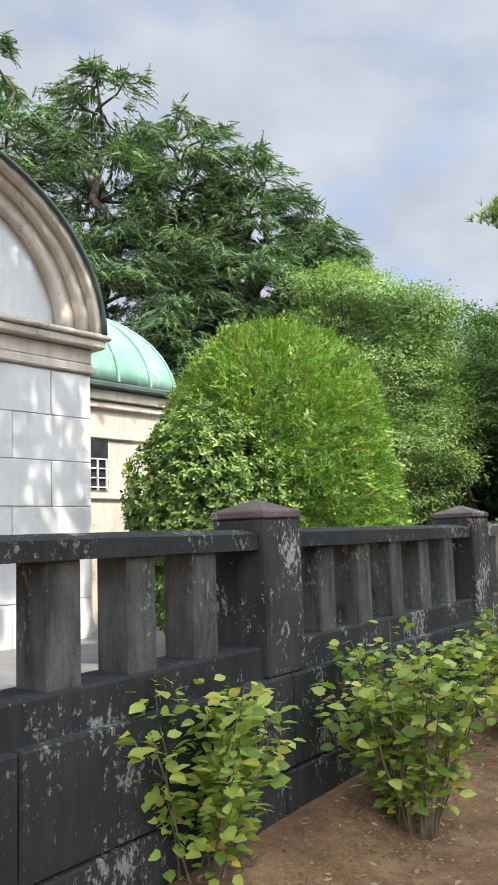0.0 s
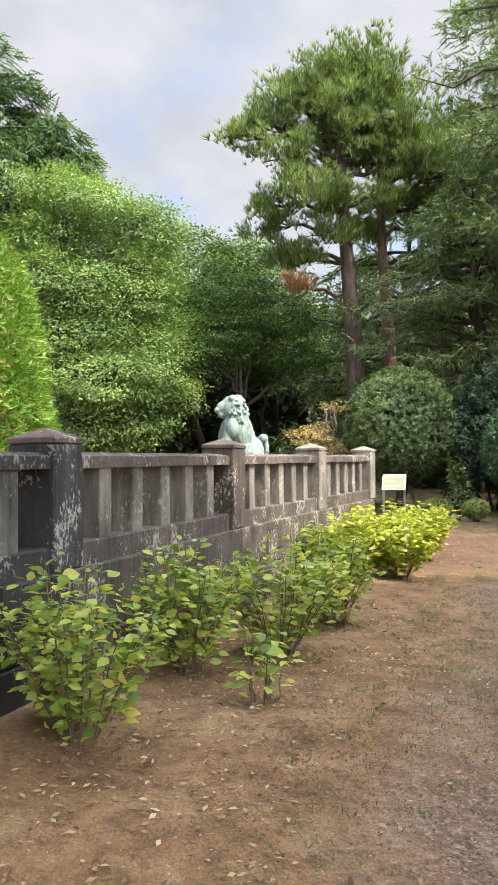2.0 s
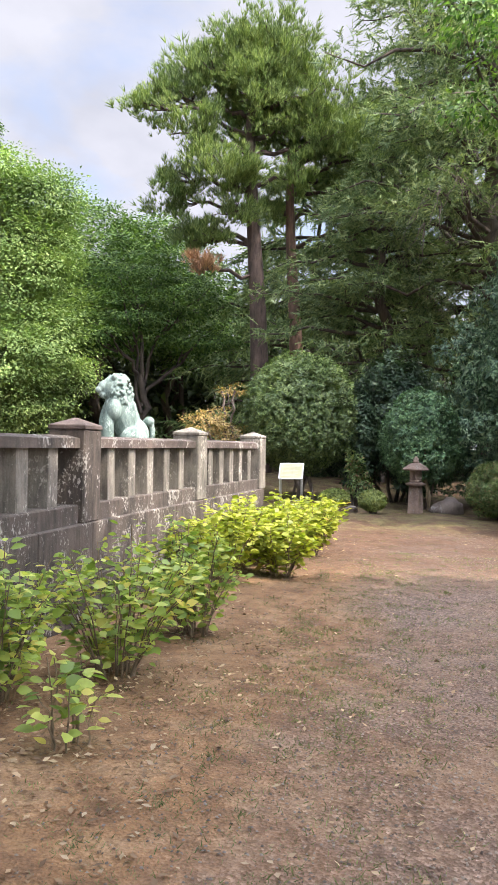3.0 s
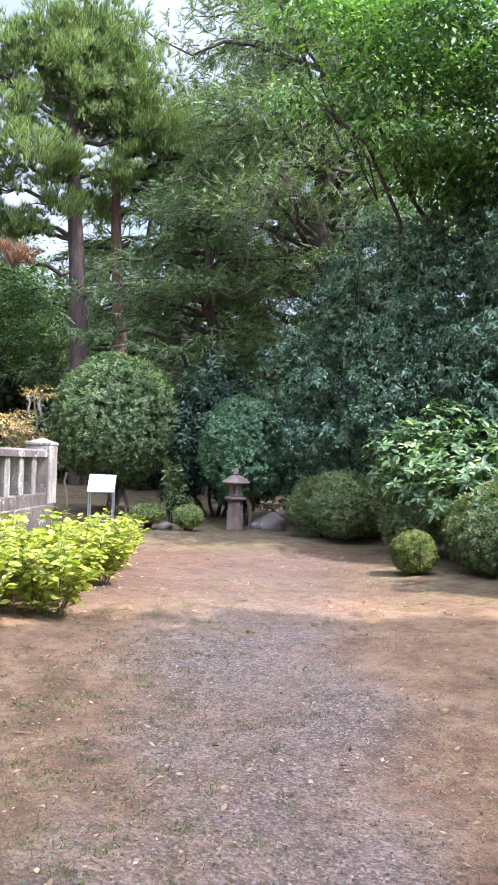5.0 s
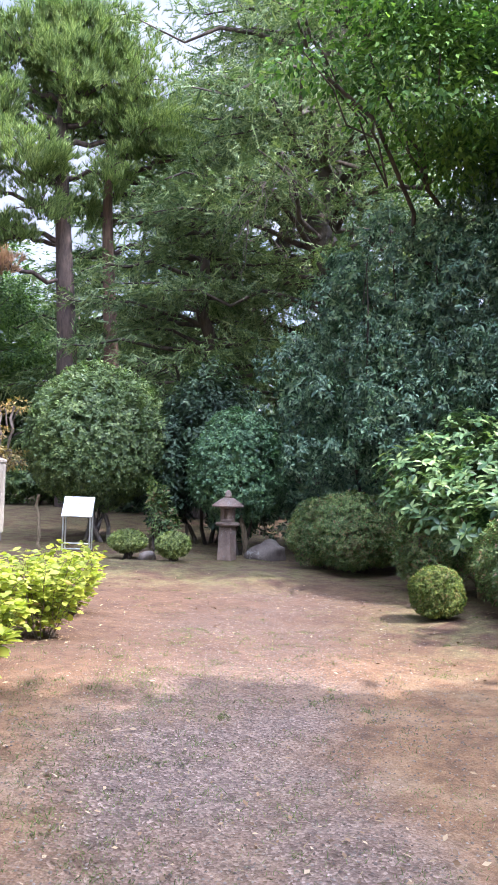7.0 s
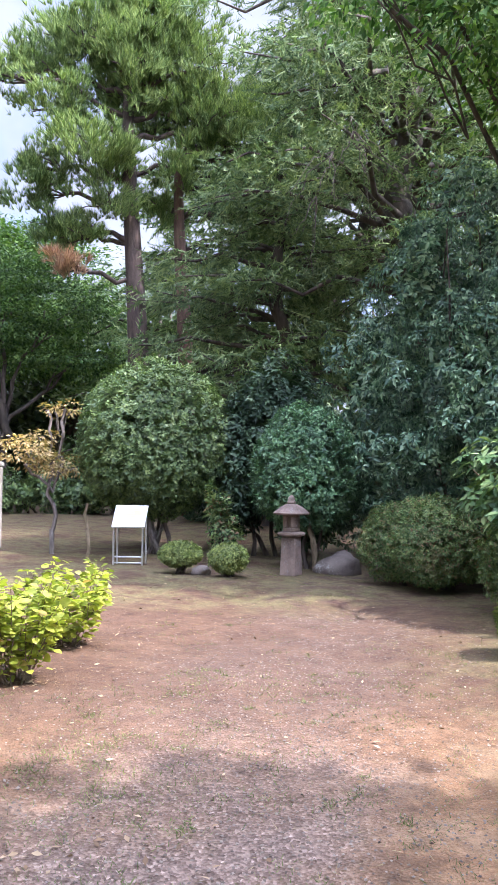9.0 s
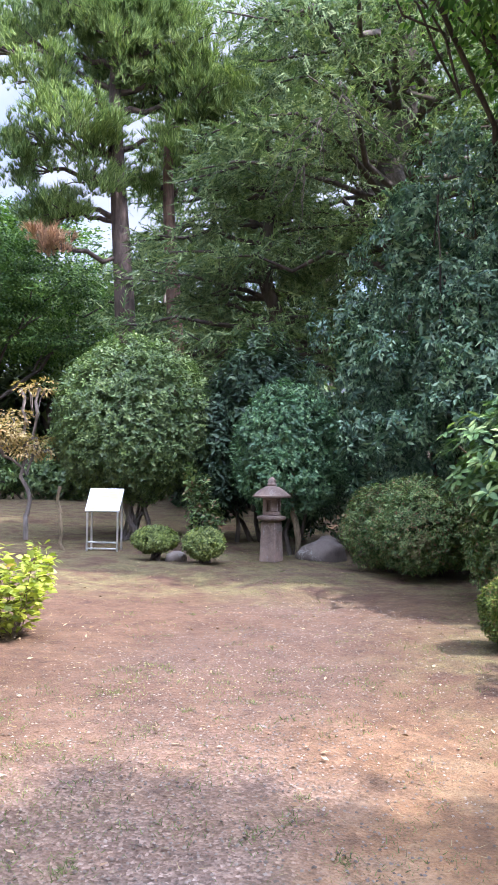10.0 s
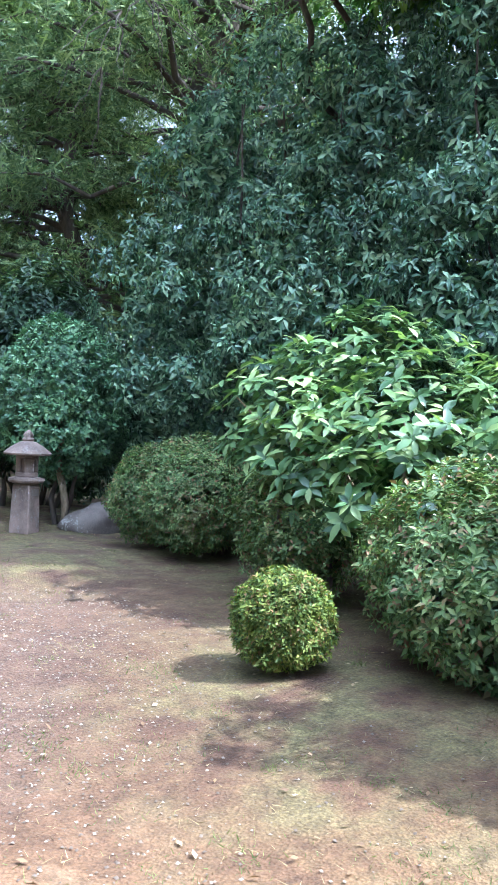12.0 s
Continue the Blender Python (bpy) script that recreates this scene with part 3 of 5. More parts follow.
def shrub(name, x, y, blobs, n, per, size, leafm, label, seed, template=None, stems=6, stem_top=0.6, shell=0.2, up=0.6, open_=0.6, hang=0.0, bumps=0.05, freq=9.0, fill=0.5, category="shrub", group="", stem_mat=None):
    """Many-stemmed bush: stems, leafy shoot tips over its surface and sparser leaves within."""
    rg = np.random.default_rng(seed)
    ob = root(name, x, y, gz(x, y), label, category, group)
    B = np.asarray(blobs, float)
    pieces = []
    for i in range(stems):
        b = B[i % len(B)]
        e = b[:3] + rg.normal(size=3) * b[3:6] * 0.35
        foot = np.array([b[0] * 0.5, b[1] * 0.5, -0.03]) + np.append(rg.normal(size=2) * 0.12 * min(1.0, b[3]), 0)
        pieces.append(limb(rg, foot, foot + (e - foot) * stem_top * 1.3, 0.022 + 0.02 * b[5], 0.008, 6, 0.02, 6))
    put_each("stem", pieces, stem_mat or BARK_DARK, ob)
    tpl = template or leaf_template()
    layers = [rosettes(rg, B, n, per, size, tpl, shell, up, 0.9, open_, hang, bumps, freq)]
    core = [(*b[:3], *np.maximum(b[3:6] * (1 - shell * 0.7) - bumps * 1.2, b[3:6] * 0.45)) for b in B]
    layers.append(rosettes(rg, core, int(n * fill), per, size * 1.45, tpl, 0.3, up * 0.5, 0.9, open_, hang, 0.0))
    v, f = join(layers)
    v[:, 2] = np.maximum(v[:, 2], 0.02)
    put("foliage", np_mesh("foliage", v, f, leafm), ob)
    return ob


# ---------------------------------------------------------------- ground
def build_ground():
    def lines(lo, hi, step, far):
        near = np.arange(lo, hi + 1e-6, step)
        g = step * 1.35 ** np.arange(1, 40)
        out = np.cumsum(g)
        out = out[out < far]
        return np.concatenate([lo - out[::-1], near, hi + out])
    xs, ys = lines(-3.0, 14.0, 0.105, 1800), lines(-1.0, 19.0, 0.105, 1800)
    X, Y = np.meshgrid(xs, ys, indexing="ij")
    Z = ground_z(X, Y)
    rg = np.random.default_rng(5)
    Z[:, :] += rg.normal(size=Z.shape) * 0.003
    n, m = len(xs), len(ys)
    idx = np.arange(n * m).reshape(n, m)
    F = np.stack([idx[:-1, :-1], idx[1:, :-1], idx[1:, 1:], idx[:-1, 1:]], axis=-1).reshape(-1, 4)
    V = np.stack([X, Y, Z], axis=-1).reshape(-1, 3)
    ob = put("ground", np_mesh("ground", V, F, GROUND, True))
    tagged(ob, "brown trodden earth with a worn grey gravel track", "ground", kind="structure")


build_ground()

# ---------------------------------------------------------------- stone balustrade
POSTS = [(-1.05, 1.94), (0.44, 3.83), (2.02, 5.85), (3.755, 8.02), (5.56, 10.15), (7.30, 12.12)]
LEDGE, POST_W = 0.72, 0.30


def build_balustrade():
    fence = root("stone_balustrade", 0.46, 3.85, 0, "weathered dark stone balustrade with square posts and black algae stains", "balustrade")
    inv = Matrix.Translation((-0.46, -3.85, 0))
    rg = random.Random(4)
    # one post, shared
    bm = bmesh.new()
    w = POST_W / 2
    box(bm, (-w, -w, LEDGE), (w, w, 1.42), 0.012)
    me_post = part("post", bm, POST_STONE, fence)
    bm = bmesh.new()
    a, z0, z1, z2 = w + 0.005, 1.421, 1.455, 1.515
    base = [bm.verts.new(c) for c in ((-a, -a, z0), (a, -a, z0), (a, a, z0), (-a, a, z0))]
    rim = [bm.verts.new(c) for c in ((-a, -a, z1), (a, -a, z1), (a, a, z1), (-a, a, z1))]
    apex = bm.verts.new((0, 0, z2))
    for i in range(4):
        j = (i + 1) % 4
        bm.faces.new((base[i], base[j], rim[j], rim[i]))
        bm.faces.new((rim[i], rim[j], apex))
    bm.faces.new(base[::-1])
    bmesh.ops.bevel(bm, geom=list(bm.edges), offset=0.006, segments=1, affect="EDGES")
    me_cap = part("post_cap", bm, CAP_STONE, fence, "low pyramid cap, brown stained stone")
    # far posts: paler copy of the stone, sunlight put into the colour
    pale_post, pale_cap = put("post", me_post.data.copy(), fence, "pale tan post, sunlight put into its stone colour"), put("post_cap", me_cap.data.copy(), fence)
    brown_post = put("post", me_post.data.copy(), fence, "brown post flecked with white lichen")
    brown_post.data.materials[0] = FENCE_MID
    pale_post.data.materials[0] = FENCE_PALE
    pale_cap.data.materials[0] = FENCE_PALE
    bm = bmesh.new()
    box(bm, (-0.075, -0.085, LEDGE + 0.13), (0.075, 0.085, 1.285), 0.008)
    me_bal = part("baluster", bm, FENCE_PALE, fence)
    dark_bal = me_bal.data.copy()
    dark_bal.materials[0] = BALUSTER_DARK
    frames = []
    for i, (x, y) in enumerate(POSTS):
        nx, ny = POSTS[min(i + 1, len(POSTS) - 1)]
        px, py = POSTS[max(i - 1, 0)]
        ang = math.atan2(ny - py, nx - px)
        u, n = Vector((math.cos(ang), math.sin(ang), 0)), Vector((-math.sin(ang), math.cos(ang), 0))
        c = Vector((x, y, 0)) - u * w + n * w
        frames.append((c, ang))
        m = inv @ pose(c.x, c.y, 0, rg.uniform(-0.4, 0.4), rg.uniform(-0.4, 0.4), math.degrees(ang))
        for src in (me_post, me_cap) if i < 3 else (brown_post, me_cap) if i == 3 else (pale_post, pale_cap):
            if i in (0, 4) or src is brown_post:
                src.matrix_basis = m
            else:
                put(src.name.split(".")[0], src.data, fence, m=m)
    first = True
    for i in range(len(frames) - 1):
        # near bays algae-dark, far ones browner; shade and sunlight put into the colour too
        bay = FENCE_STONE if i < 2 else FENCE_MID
        (c0, _), (c1, _) = frames[i], frames[i + 1]
        d = c1 - c0
        L, ang = d.length, math.atan2(d.y, d.x)
        m = inv @ pose(c0.x, c0.y, 0, 0, 0, math.degrees(ang))
        bm = bmesh.new()
        # rail with a sloping weathered top
        prof = [(-0.115, 1.282), (0.115, 1.282), (0.115, 1.352), (0.03, 1.374), (-0.03, 1.374), (-0.115, 1.352)]
        ends = []
        for k in range(9):
            s = w - 0.004 + (L - 2 * w + 0.008) * k / 8
            ends.append([bm.verts.new((s, a + rg.uniform(-.002, .002), b + rg.uniform(-.002, .002))) for a, b in prof])
        for e0, e1 in zip(ends, ends[1:]):
            for k in range(6):
                bm.faces.new((e0[k], e0[(k + 1) % 6], e1[(k + 1) % 6], e1[k]))
        bm.faces.new(ends[0][::-1]); bm.faces.new(ends[-1])
        ob = part("rail", bm, bay if i < 3 else CAP_STONE, fence, "heavy coping rail with a sloped top")
        ob.matrix_basis = m
        bm = bmesh.new()
        box(bm, (w - 0.004, -0.115, LEDGE - 0.01), (L - w + 0.004, 0.115, LEDGE + 0.14), 0.01)
        ob = part("kerb", bm, bay, fence, "low kerb under the balusters")
        ob.matrix_basis = m
        gap = (L - 2 * w - 5 * 0.15) / 6
        for k in range(5):
            s = w + gap + 0.075 + k * (0.15 + gap) - (0.05 if i == 0 else 0.0)
            mm = m @ pose(s, 0, 0, 0, 0, rg.uniform(-1.2, 1.2))
            # near balusters take the dark stained copy, the rest the pale sunlit-coloured one
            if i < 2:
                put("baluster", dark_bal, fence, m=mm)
            elif first:
                me_bal.matrix_basis = mm
                first = False
            else:
                put("baluster", me_bal.data, fence, m=mm)
        # base wall: two courses of blocks over a footing, joints recessed
        bm = bmesh.new()
        box(bm, (-0.0, -w + 0.01, -0.3), (L, w - 0.01, LEDGE - 0.02))
        ob = part("base_core", bm, bay, fence)
        ob.matrix_basis = m
        for course, (lo, hi) in enumerate(((-0.2, 0.318), (0.326, LEDGE))):
            cuts = (0.0, 0.9, 1.9, L) if course else (0.0, 0.45, 1.4, 2.3, L)
            for s0, s1 in zip(cuts, cuts[1:]):
                bm = bmesh.new()
                f = 0.018 if course else 0.03
                box(bm, (s0 + 0.003, -w - f, lo), (s1 - 0.003, w + f, hi), 0.008)
                ob = part("stone_block", bm, bay, fence)
                ob.matrix_basis = m


build_balustrade()


# ---------------------------------------------------------------- mausoleum building
def build_mausoleum():
    ang = math.degrees(math.atan2(0.743, 0.67))
    bl = root("mausoleum", -1.65, 11.1, 0, "pale ashlar stone mausoleum with a round gable and green copper roof", "building")
    bl.rotation_euler = (0, 0, radians(ang))
    # local: x along the front towards its right corner at 0, y away from the garden; front wall spans -6.2..0
    W, D, EAVE = 6.0, 5.0, 3.62
    bm = bmesh.new()
    box(bm, (-W + 0.02, 0.03, -0.1), (-0.02, D, EAVE))
    part("wall", bm, ASHLAR, bl, "pale smooth ashlar wall")
    rg = random.Random(8)
    z, row = 0.0, 0
    H = 0.60
    blocks = {}
    while z < EAVE - 0.05:
        h = min(H, EAVE - z)
        lens = 1.25
        cuts = [0.0]
        k = -0.66 if row % 2 else -1.25
        while k > -W:
            cuts.append(k); k -= lens
        cuts.append(-W)
        for a, b in zip(cuts, cuts[1:]):
            key = (round(a - b, 3), round(h, 3))
            if key not in blocks:
                bm = bmesh.new()
                box(bm, (-(a - b) + 0.005, 0.0, 0.005), (-0.005, 0.06, h - 0.005), 0.006)
                blocks[key] = part("ashlar_block", bm, ASHLAR, bl)
                blocks[key].location = (a, 0, z)
            else:
                put("ashlar_block", blocks[key].data, bl, m=pose(a, 0, z))
        # the return wall at the right corner
        cuts2 = [0.06, 0.70, 1.95, 3.2, D] if row % 2 else [0.06, 1.3, 2.55, 3.8, D]
        for a, b in zip(cuts2, cuts2[1:]):
            bm = bmesh.new()
            box(bm, (-0.06, a + 0.005, z + 0.005), (0.0, b - 0.005, z + h - 0.005), 0.006)
            part("ashlar_block", bm, ASHLAR, bl)
        z += h; row += 1
    # cornice of three steps
    for name, zz, hh, out in (("architrave", EAVE, 0.13, 0.05), ("frieze", EAVE + 0.13, 0.22, 0.02), ("cornice", EAVE + 0.35, 0.12, 0.16), ("cornice", EAVE + 0.47, 0.07, 0.22)):
        bm = bmesh.new()
        box(bm, (-W - out, -out, zz + 0.001), (out, D + 0.1, zz + hh), 0.02)
        part(name, bm, MOULDING, bl)
    # round gable: stepped arch bands and the tympanum
    zc, R, cx = EAVE + 0.54, W / 2 + 0.10, -W / 2

    def arch(name, r0, r1, y0, y1, mat, label="", n=40):
        bm = bmesh.new()
        rings = []
        for i in range(n + 1):
            t = math.pi * i / n
            c, s = math.cos(t), math.sin(t)
            rings.append([bm.verts.new((cx + r * c, y, zc + r * s * 0.75)) for r, y in ((r0, y0), (r1, y0), (r1, y1), (r0, y1))])
        for a, b in zip(rings, rings[1:]):
            for k in range(4):
                bm.faces.new((a[k], a[(k + 1) % 4], b[(k + 1) % 4], b[k]))
        bm.faces.new(rings[0][::-1]); bm.faces.new(rings[-1])
        return part(name, bm, mat, bl, label, True)
    arch("tympanum", 0.01, R - 0.62, 0.10, 0.3, ASHLAR, "flat pale tympanum")
    arch("arch_band", R - 0.62, R - 0.34, 0.02, 0.3, MOULDING, "moulded stone arch band")
    arch("arch_band", R - 0.34, R - 0.16, -0.07, 0.3, MOULDING)
    arch("arch_hood", R - 0.16, R - 0.03, -0.17, 0.3, MOULDING, "dark stained arch hood")
    arch("roof", R - 0.5, R + 0.02, 0.3, D, DARK_METAL, "dark vaulted roof")
    arch("roof_edge", R - 0.03, R + 0.03, -0.22, 0.32, DARK_METAL, "dark green metal verge")
    # set-back wing with a green domed roof
    X0, X1, Y0, Y1, E2 = -0.03, 2.95, 0.75, 4.6, 3.60
    bm = bmesh.new()
    box(bm, (X0, Y0, -0.1), (X1, Y1, E2), 0.01)
    part("wing_wall", bm, MOULDING, bl, "cream stone wall of the wing")
    for zz, hh, out in ((1.95, 0.10, 0.05), (2.86, 0.10, 0.05), (E2 - 0.28, 0.1, 0.08), (E2 - 0.16, 0.16, 0.14)):
        bm = bmesh.new()
        box(bm, (X0, Y0 - out, zz), (X1 + out, Y1, zz + hh), 0.015)
        part("string_course", bm, MOULDING, bl)
    bm = bmesh.new()
    box(bm, (X0, Y0 - 0.26, E2 + 0.005), (X1 + 0.26, Y1, E2 + 0.10), 0.02)
    part("gutter", bm, DARK_METAL, bl, "dark metal eaves gutter")
    # window with a grille
    win = root("window", 0, 0, 0, "", "")
    for k in ("label", "category"):
        if k in win:
            del win[k]
    win.parent = bl
    bm = bmesh.new()
    box(bm, (0.30, Y0 - 0.02, 2.10), (0.92, Y0 + 0.01, 2.84))
    part("pane", bm, GLASS_DARK, win)
    for i in range(4):
        bm = bmesh.new()
        box(bm, (0.34 + i * 0.17, Y0 - 0.06, 2.08), (0.365 + i * 0.17, Y0 - 0.03, 2.56), 0.003)
        part("bar", bm, IRON, win)
    for i in range(4):
        bm = bmesh.new()
        box(bm, (0.28, Y0 - 0.055, 2.12 + i * 0.14), (0.94, Y0 - 0.035, 2.14 + i * 0.14), 0.003)
        part("bar", bm, IRON, win)
    # domed roof: curved on both visible sides, with standing seams
    cx2, cy2, rx, ry, hz = 0.0, 3.3, X1 + 0.24, 3.3 - (Y0 - 0.24), 1.62
    bm = bmesh.new()
    nt_, np_ = 20, 12
    grid = []
    for i in range(nt_ + 1):
        th = -math.pi / 2 + (math.pi / 2) * i / nt_ * 1.25
        row_ = []
        for j in range(np_ + 1):
            ph = (math.pi / 2) * j / np_
            ex = 0.75
            c, s = math.cos(th), math.sin(th)
            k = (abs(c) ** 4 + abs(s) ** 4) ** -0.25
            row_.append(bm.verts.new((cx2 + rx * c * k * math.cos(ph) ** ex, cy2 + ry * s * k * math.cos(ph) ** ex, E2 + 0.11 + hz * math.sin(ph))))
        grid.append(row_)
    for a, b in zip(grid, grid[1:]):
        for j in range(np_):
            bm.faces.new((a[j], b[j], b[j + 1], a[j + 1]))
    bmesh.ops.remove_doubles(bm, verts=bm.verts, dist=0.0005)
    bmesh.ops.solidify(bm, geom=list(bm.faces), thickness=0.03)
    dome = part("dome_roof", bm, COPPER, bl, "pale green verdigris copper roof", True)
    for i in range(1, nt_, 2):
        th = -math.pi / 2 + (math.pi / 2) * i / nt_ * 1.25
        c, s = math.cos(th), math.sin(th)
        k = (abs(c) ** 4 + abs(s) ** 4) ** -0.25
        pts = []
        for j in range(13):
            ph = (math.pi / 2) * j / 12
            q = math.cos(ph) ** 0.75
            pts.append((cx2 + rx * c * k * q, cy2 + ry * s * k * q, E2 + 0.115 + hz * math.sin(ph)))
        v, f = tube(pts, [0.032] * 13, 6)
        put("roof_seam", np_mesh("roof_seam", v, f, COPPER, True), dome)
    bm = bmesh.new()
    box(bm, (-9, -4.9, -0.2), (6, 8, 0.07))
    ob = part("paving", bm, PAVING, None)
    ob.matrix_basis = Matrix.Translation((-1.65, 11.1, 0)) @ pose(0, 0, 0, 0, 0, ang)
    tagged(ob, "grey stone paving round the mausoleum", "pavement", kind="structure")


build_mausoleum()


# ---------------------------------------------------------------- lion statue on its pedestal
def build_lion():
    x, y = 5.75, 13.75
    ped = root("pedestal", x, y, 0, "grey stone pedestal under the bronze lion", "pedestal")
    bm = bmesh.new()
    box(bm, (-0.34, -0.5, 0), (0.34, 0.5, 1.02), 0.02)
    part("shaft", bm, FENCE_PALE, ped)
    bm = bmesh.new()
    box(bm, (-0.40, -0.56, 1.02), (0.40, 0.56, 1.14), 0.02)
    part("slab", bm, FENCE_PALE, ped)
    ped.rotation_euler = (0, 0, radians(98))
    bm = bmesh.new()

    def ell(c, r, rot=(0, 0, 0), seg=16):
        m = Matrix.Translation(c) @ Euler([radians(a) for a in rot]).to_matrix().to_4x4() @ Matrix.Diagonal((*r, 1))
        bmesh.ops.create_uvsphere(bm, u_segments=seg, v_segments=seg // 2 + 2, radius=1, matrix=m)
    # local: faces +y, seated
    ell((0, -0.10, 0.26), (0.23, 0.24, 0.26))
    ell((0, 0.02, 0.48), (0.20, 0.22, 0.36), (-22, 0, 0))
    ell((0, 0.16, 0.62), (0.20, 0.19, 0.26))
    ell((0, 0.19, 0.93), (0.16, 0.19, 0.20))
    ell((0, 0.10, 0.76), (0.19, 0.19, 0.24))
    ell((0, 0.04, 0.58), (0.19, 0.20, 0.26))
    ell((0, 0.33, 0.95), (0.095, 0.10, 0.10))
    ell((0, 0.41, 0.91), (0.07, 0.055, 0.05))
    ell((0, 0.34, 0.84), (0.08, 0.07, 0.06))
    for s in (-1, 1):
        ell((s * 0.19, -0.06, 0.18), (0.12, 0.21, 0.20))
        ell((s * 0.21, 0.12, 0.06), (0.085, 0.17, 0.06))
        ell((s * 0.13, 0.30, 0.34), (0.075, 0.085, 0.34))
        ell((s * 0.13, 0.38, 0.05), (0.085, 0.14, 0.055))
        ell((s * 0.12, 0.22, 1.09), (0.05, 0.04, 0.055))
        ell((s * 0.15, 0.22, 0.62), (0.10, 0.11, 0.16))
    rg = random.Random(3)
    for i in range(330):
        t, ph = rg.uniform(0, 2 * math.pi), rg.uniform(-1.3, 1.3)
        px = 0.195 * math.cos(ph) * math.cos(t)
        py = 0.12 + 0.20 * math.cos(ph) * math.sin(t)
        pz = 0.82 + 0.32 * math.sin(ph)
        if py > 0.25 and pz > 0.72:
            continue
        ell((px, py, pz), (0.024, 0.024, 0.036), (rg.uniform(0, 90), rg.uniform(0, 90), 0), 8)
    for i in range(9):
        a = math.pi * (-0.5 + i / 8 * 1.15)
        ell((0.1, -0.34 - 0.08 * math.cos(a), 0.30 + 0.17 * math.sin(a)), (0.045, 0.045, 0.06), (0, 0, 0), 8)
    ell((0.1, -0.36, 0.47), (0.075, 0.085, 0.075))
    box(bm, (-0.30, -0.42, -0.04), (0.30, 0.54, 0.02))
    lion = part("lion_statue", bm, BRONZE, None, "", True)
    rm = lion.modifiers.new("skin", "REMESH")
    rm.mode, rm.voxel_size, rm.use_smooth_shade = "VOXEL", 0.012, True
    lion.matrix_basis = pose(x, y, 1.175, 0, 0, 86) @ Matrix.Scale(1.04, 4)
    tagged(lion, "seated bronze lion with pale green verdigris on a pedestal", "statue")


build_lion()


# ---------------------------------------------------------------- stone lantern
def build_lantern():
    x, y = 11.70, 14.42
    ob = root("stone_lantern", x, y, gz(x, y) - 0.01, "small brown granite garden lantern with a mossy roof", "lantern")
    ob.rotation_euler = (0, 0, radians(32))
    bm = bmesh.new()
    box(bm, (-0.118, -0.118, 0), (0.118, 0.118, 0.52), 0.012)
    for v in bm.verts:
        k = 1 - 0.14 * v.co.z / 0.52
        v.co.x *= k; v.co.y *= k
    part("shaft", bm, LANTERN_STONE, ob)
    bm = bmesh.new()
    box(bm, (-0.07, -0.112, 0.40), (0.07, -0.100, 0.47), 0.002)
    part("carved_panel", bm, ROCK, ob)
    bm = bmesh.new()
    lathe(bm, [(0.11, 0.52), (0.18, 0.545), (0.19, 0.565), (0.185, 0.585), (0.12, 0.60)], 20)
    part("platform", bm, LANTERN_STONE, ob)
    for a in range(4):
        bm = bmesh.new()
        box(bm, (-0.052, 0.068, 0.645), (0.052, 0.108, 0.80), 0.01, Matrix.Rotation(radians(45 + 90 * a), 4, "Z"))
        part("fire_box_post", bm, LANTERN_STONE, ob)
    bm = bmesh.new()
    lathe(bm, [(0.06, 0.64), (0.072, 0.65), (0.072, 0.80), (0.06, 0.81)], 12)
    part("fire_box_core", bm, LANTERN_STONE, ob)
    for lo, hi in ((0.598, 0.65), (0.79, 0.832)):
        bm = bmesh.new()
        lathe(bm, [(0.10, lo), (0.118, lo + 0.008), (0.118, hi - 0.008), (0.10, hi)], 20)
        part("fire_box_slab", bm, LANTERN_STONE, ob)
    bm = bmesh.new()
    lathe(bm, [(0.20, 0.825), (0.245, 0.832), (0.252, 0.85), (0.21, 0.885), (0.15, 0.93), (0.09, 0.965), (0.05, 0.975)], 20)
    part("roof", bm, LANTERN_STONE, ob, "round spreading lantern roof, lichen stained")
    bm = bmesh.new()
    lathe(bm, [(0.05, 0.97), (0.065, 0.99), (0.055, 1.01), (0.045, 1.015), (0.055, 1.04), (0.035, 1.07), (0.008, 1.095)], 12)
    part("finial", bm, LANTERN_STONE, ob, smooth=True)


build_lantern()


# ---------------------------------------------------------------- information sign
def build_sign():
    x, y = 10.27, 16.75
    ob = root("information_sign", x, y, gz(x, y), "cream notice board leaning back on a thin steel frame", "sign")
    ob.rotation_euler = (0, 0, radians(-36))
    for sx in (-0.225, 0.225):
        bm = bmesh.new()
        box(bm, (sx - 0.013, -0.115, -0.05), (sx + 0.013, -0.09, 0.60), 0.004)
        part("leg", bm, STEEL, ob)
        bm = bmesh.new()
        box(bm, (sx - 0.013, 0.10, -0.05), (sx + 0.013, 0.125, 0.82), 0.004)
        part("leg", bm, STEEL, ob)
    for z in (0.03, 0.12):
        bm = bmesh.new()
        box(bm, (-0.212, -0.112, z - 0.011), (0.212, -0.092, z + 0.011), 0.004)
        part("crossbar", bm, STEEL, ob)
    tilt = Matrix.Translation((0, 0.0, 0.725)) @ Euler((radians(52), 0, 0)).to_matrix().to_4x4()
    for nm, lo, hi, mat in (("board_frame", (-0.255, -0.205, -0.012), (0.255, 0.205, 0.012), STEEL), ("board_face", (-0.235, -0.185, 0.0125), (0.235, 0.185, 0.018), PAPER)):
        bm = bmesh.new()
        box(bm, lo, hi, 0.004, tilt)
        part(nm, bm, mat, ob, "cream printed face" if mat is PAPER else "")
    rg = random.Random(2)
    for i in range(9):
        bm = bmesh.new()
        yy = 0.14 - i * 0.034
        box(bm, (-0.2, yy - 0.006, 0.0185), (-0.2 + rg.uniform(0.26, 0.39), yy + 0.006, 0.0195), 0, tilt)
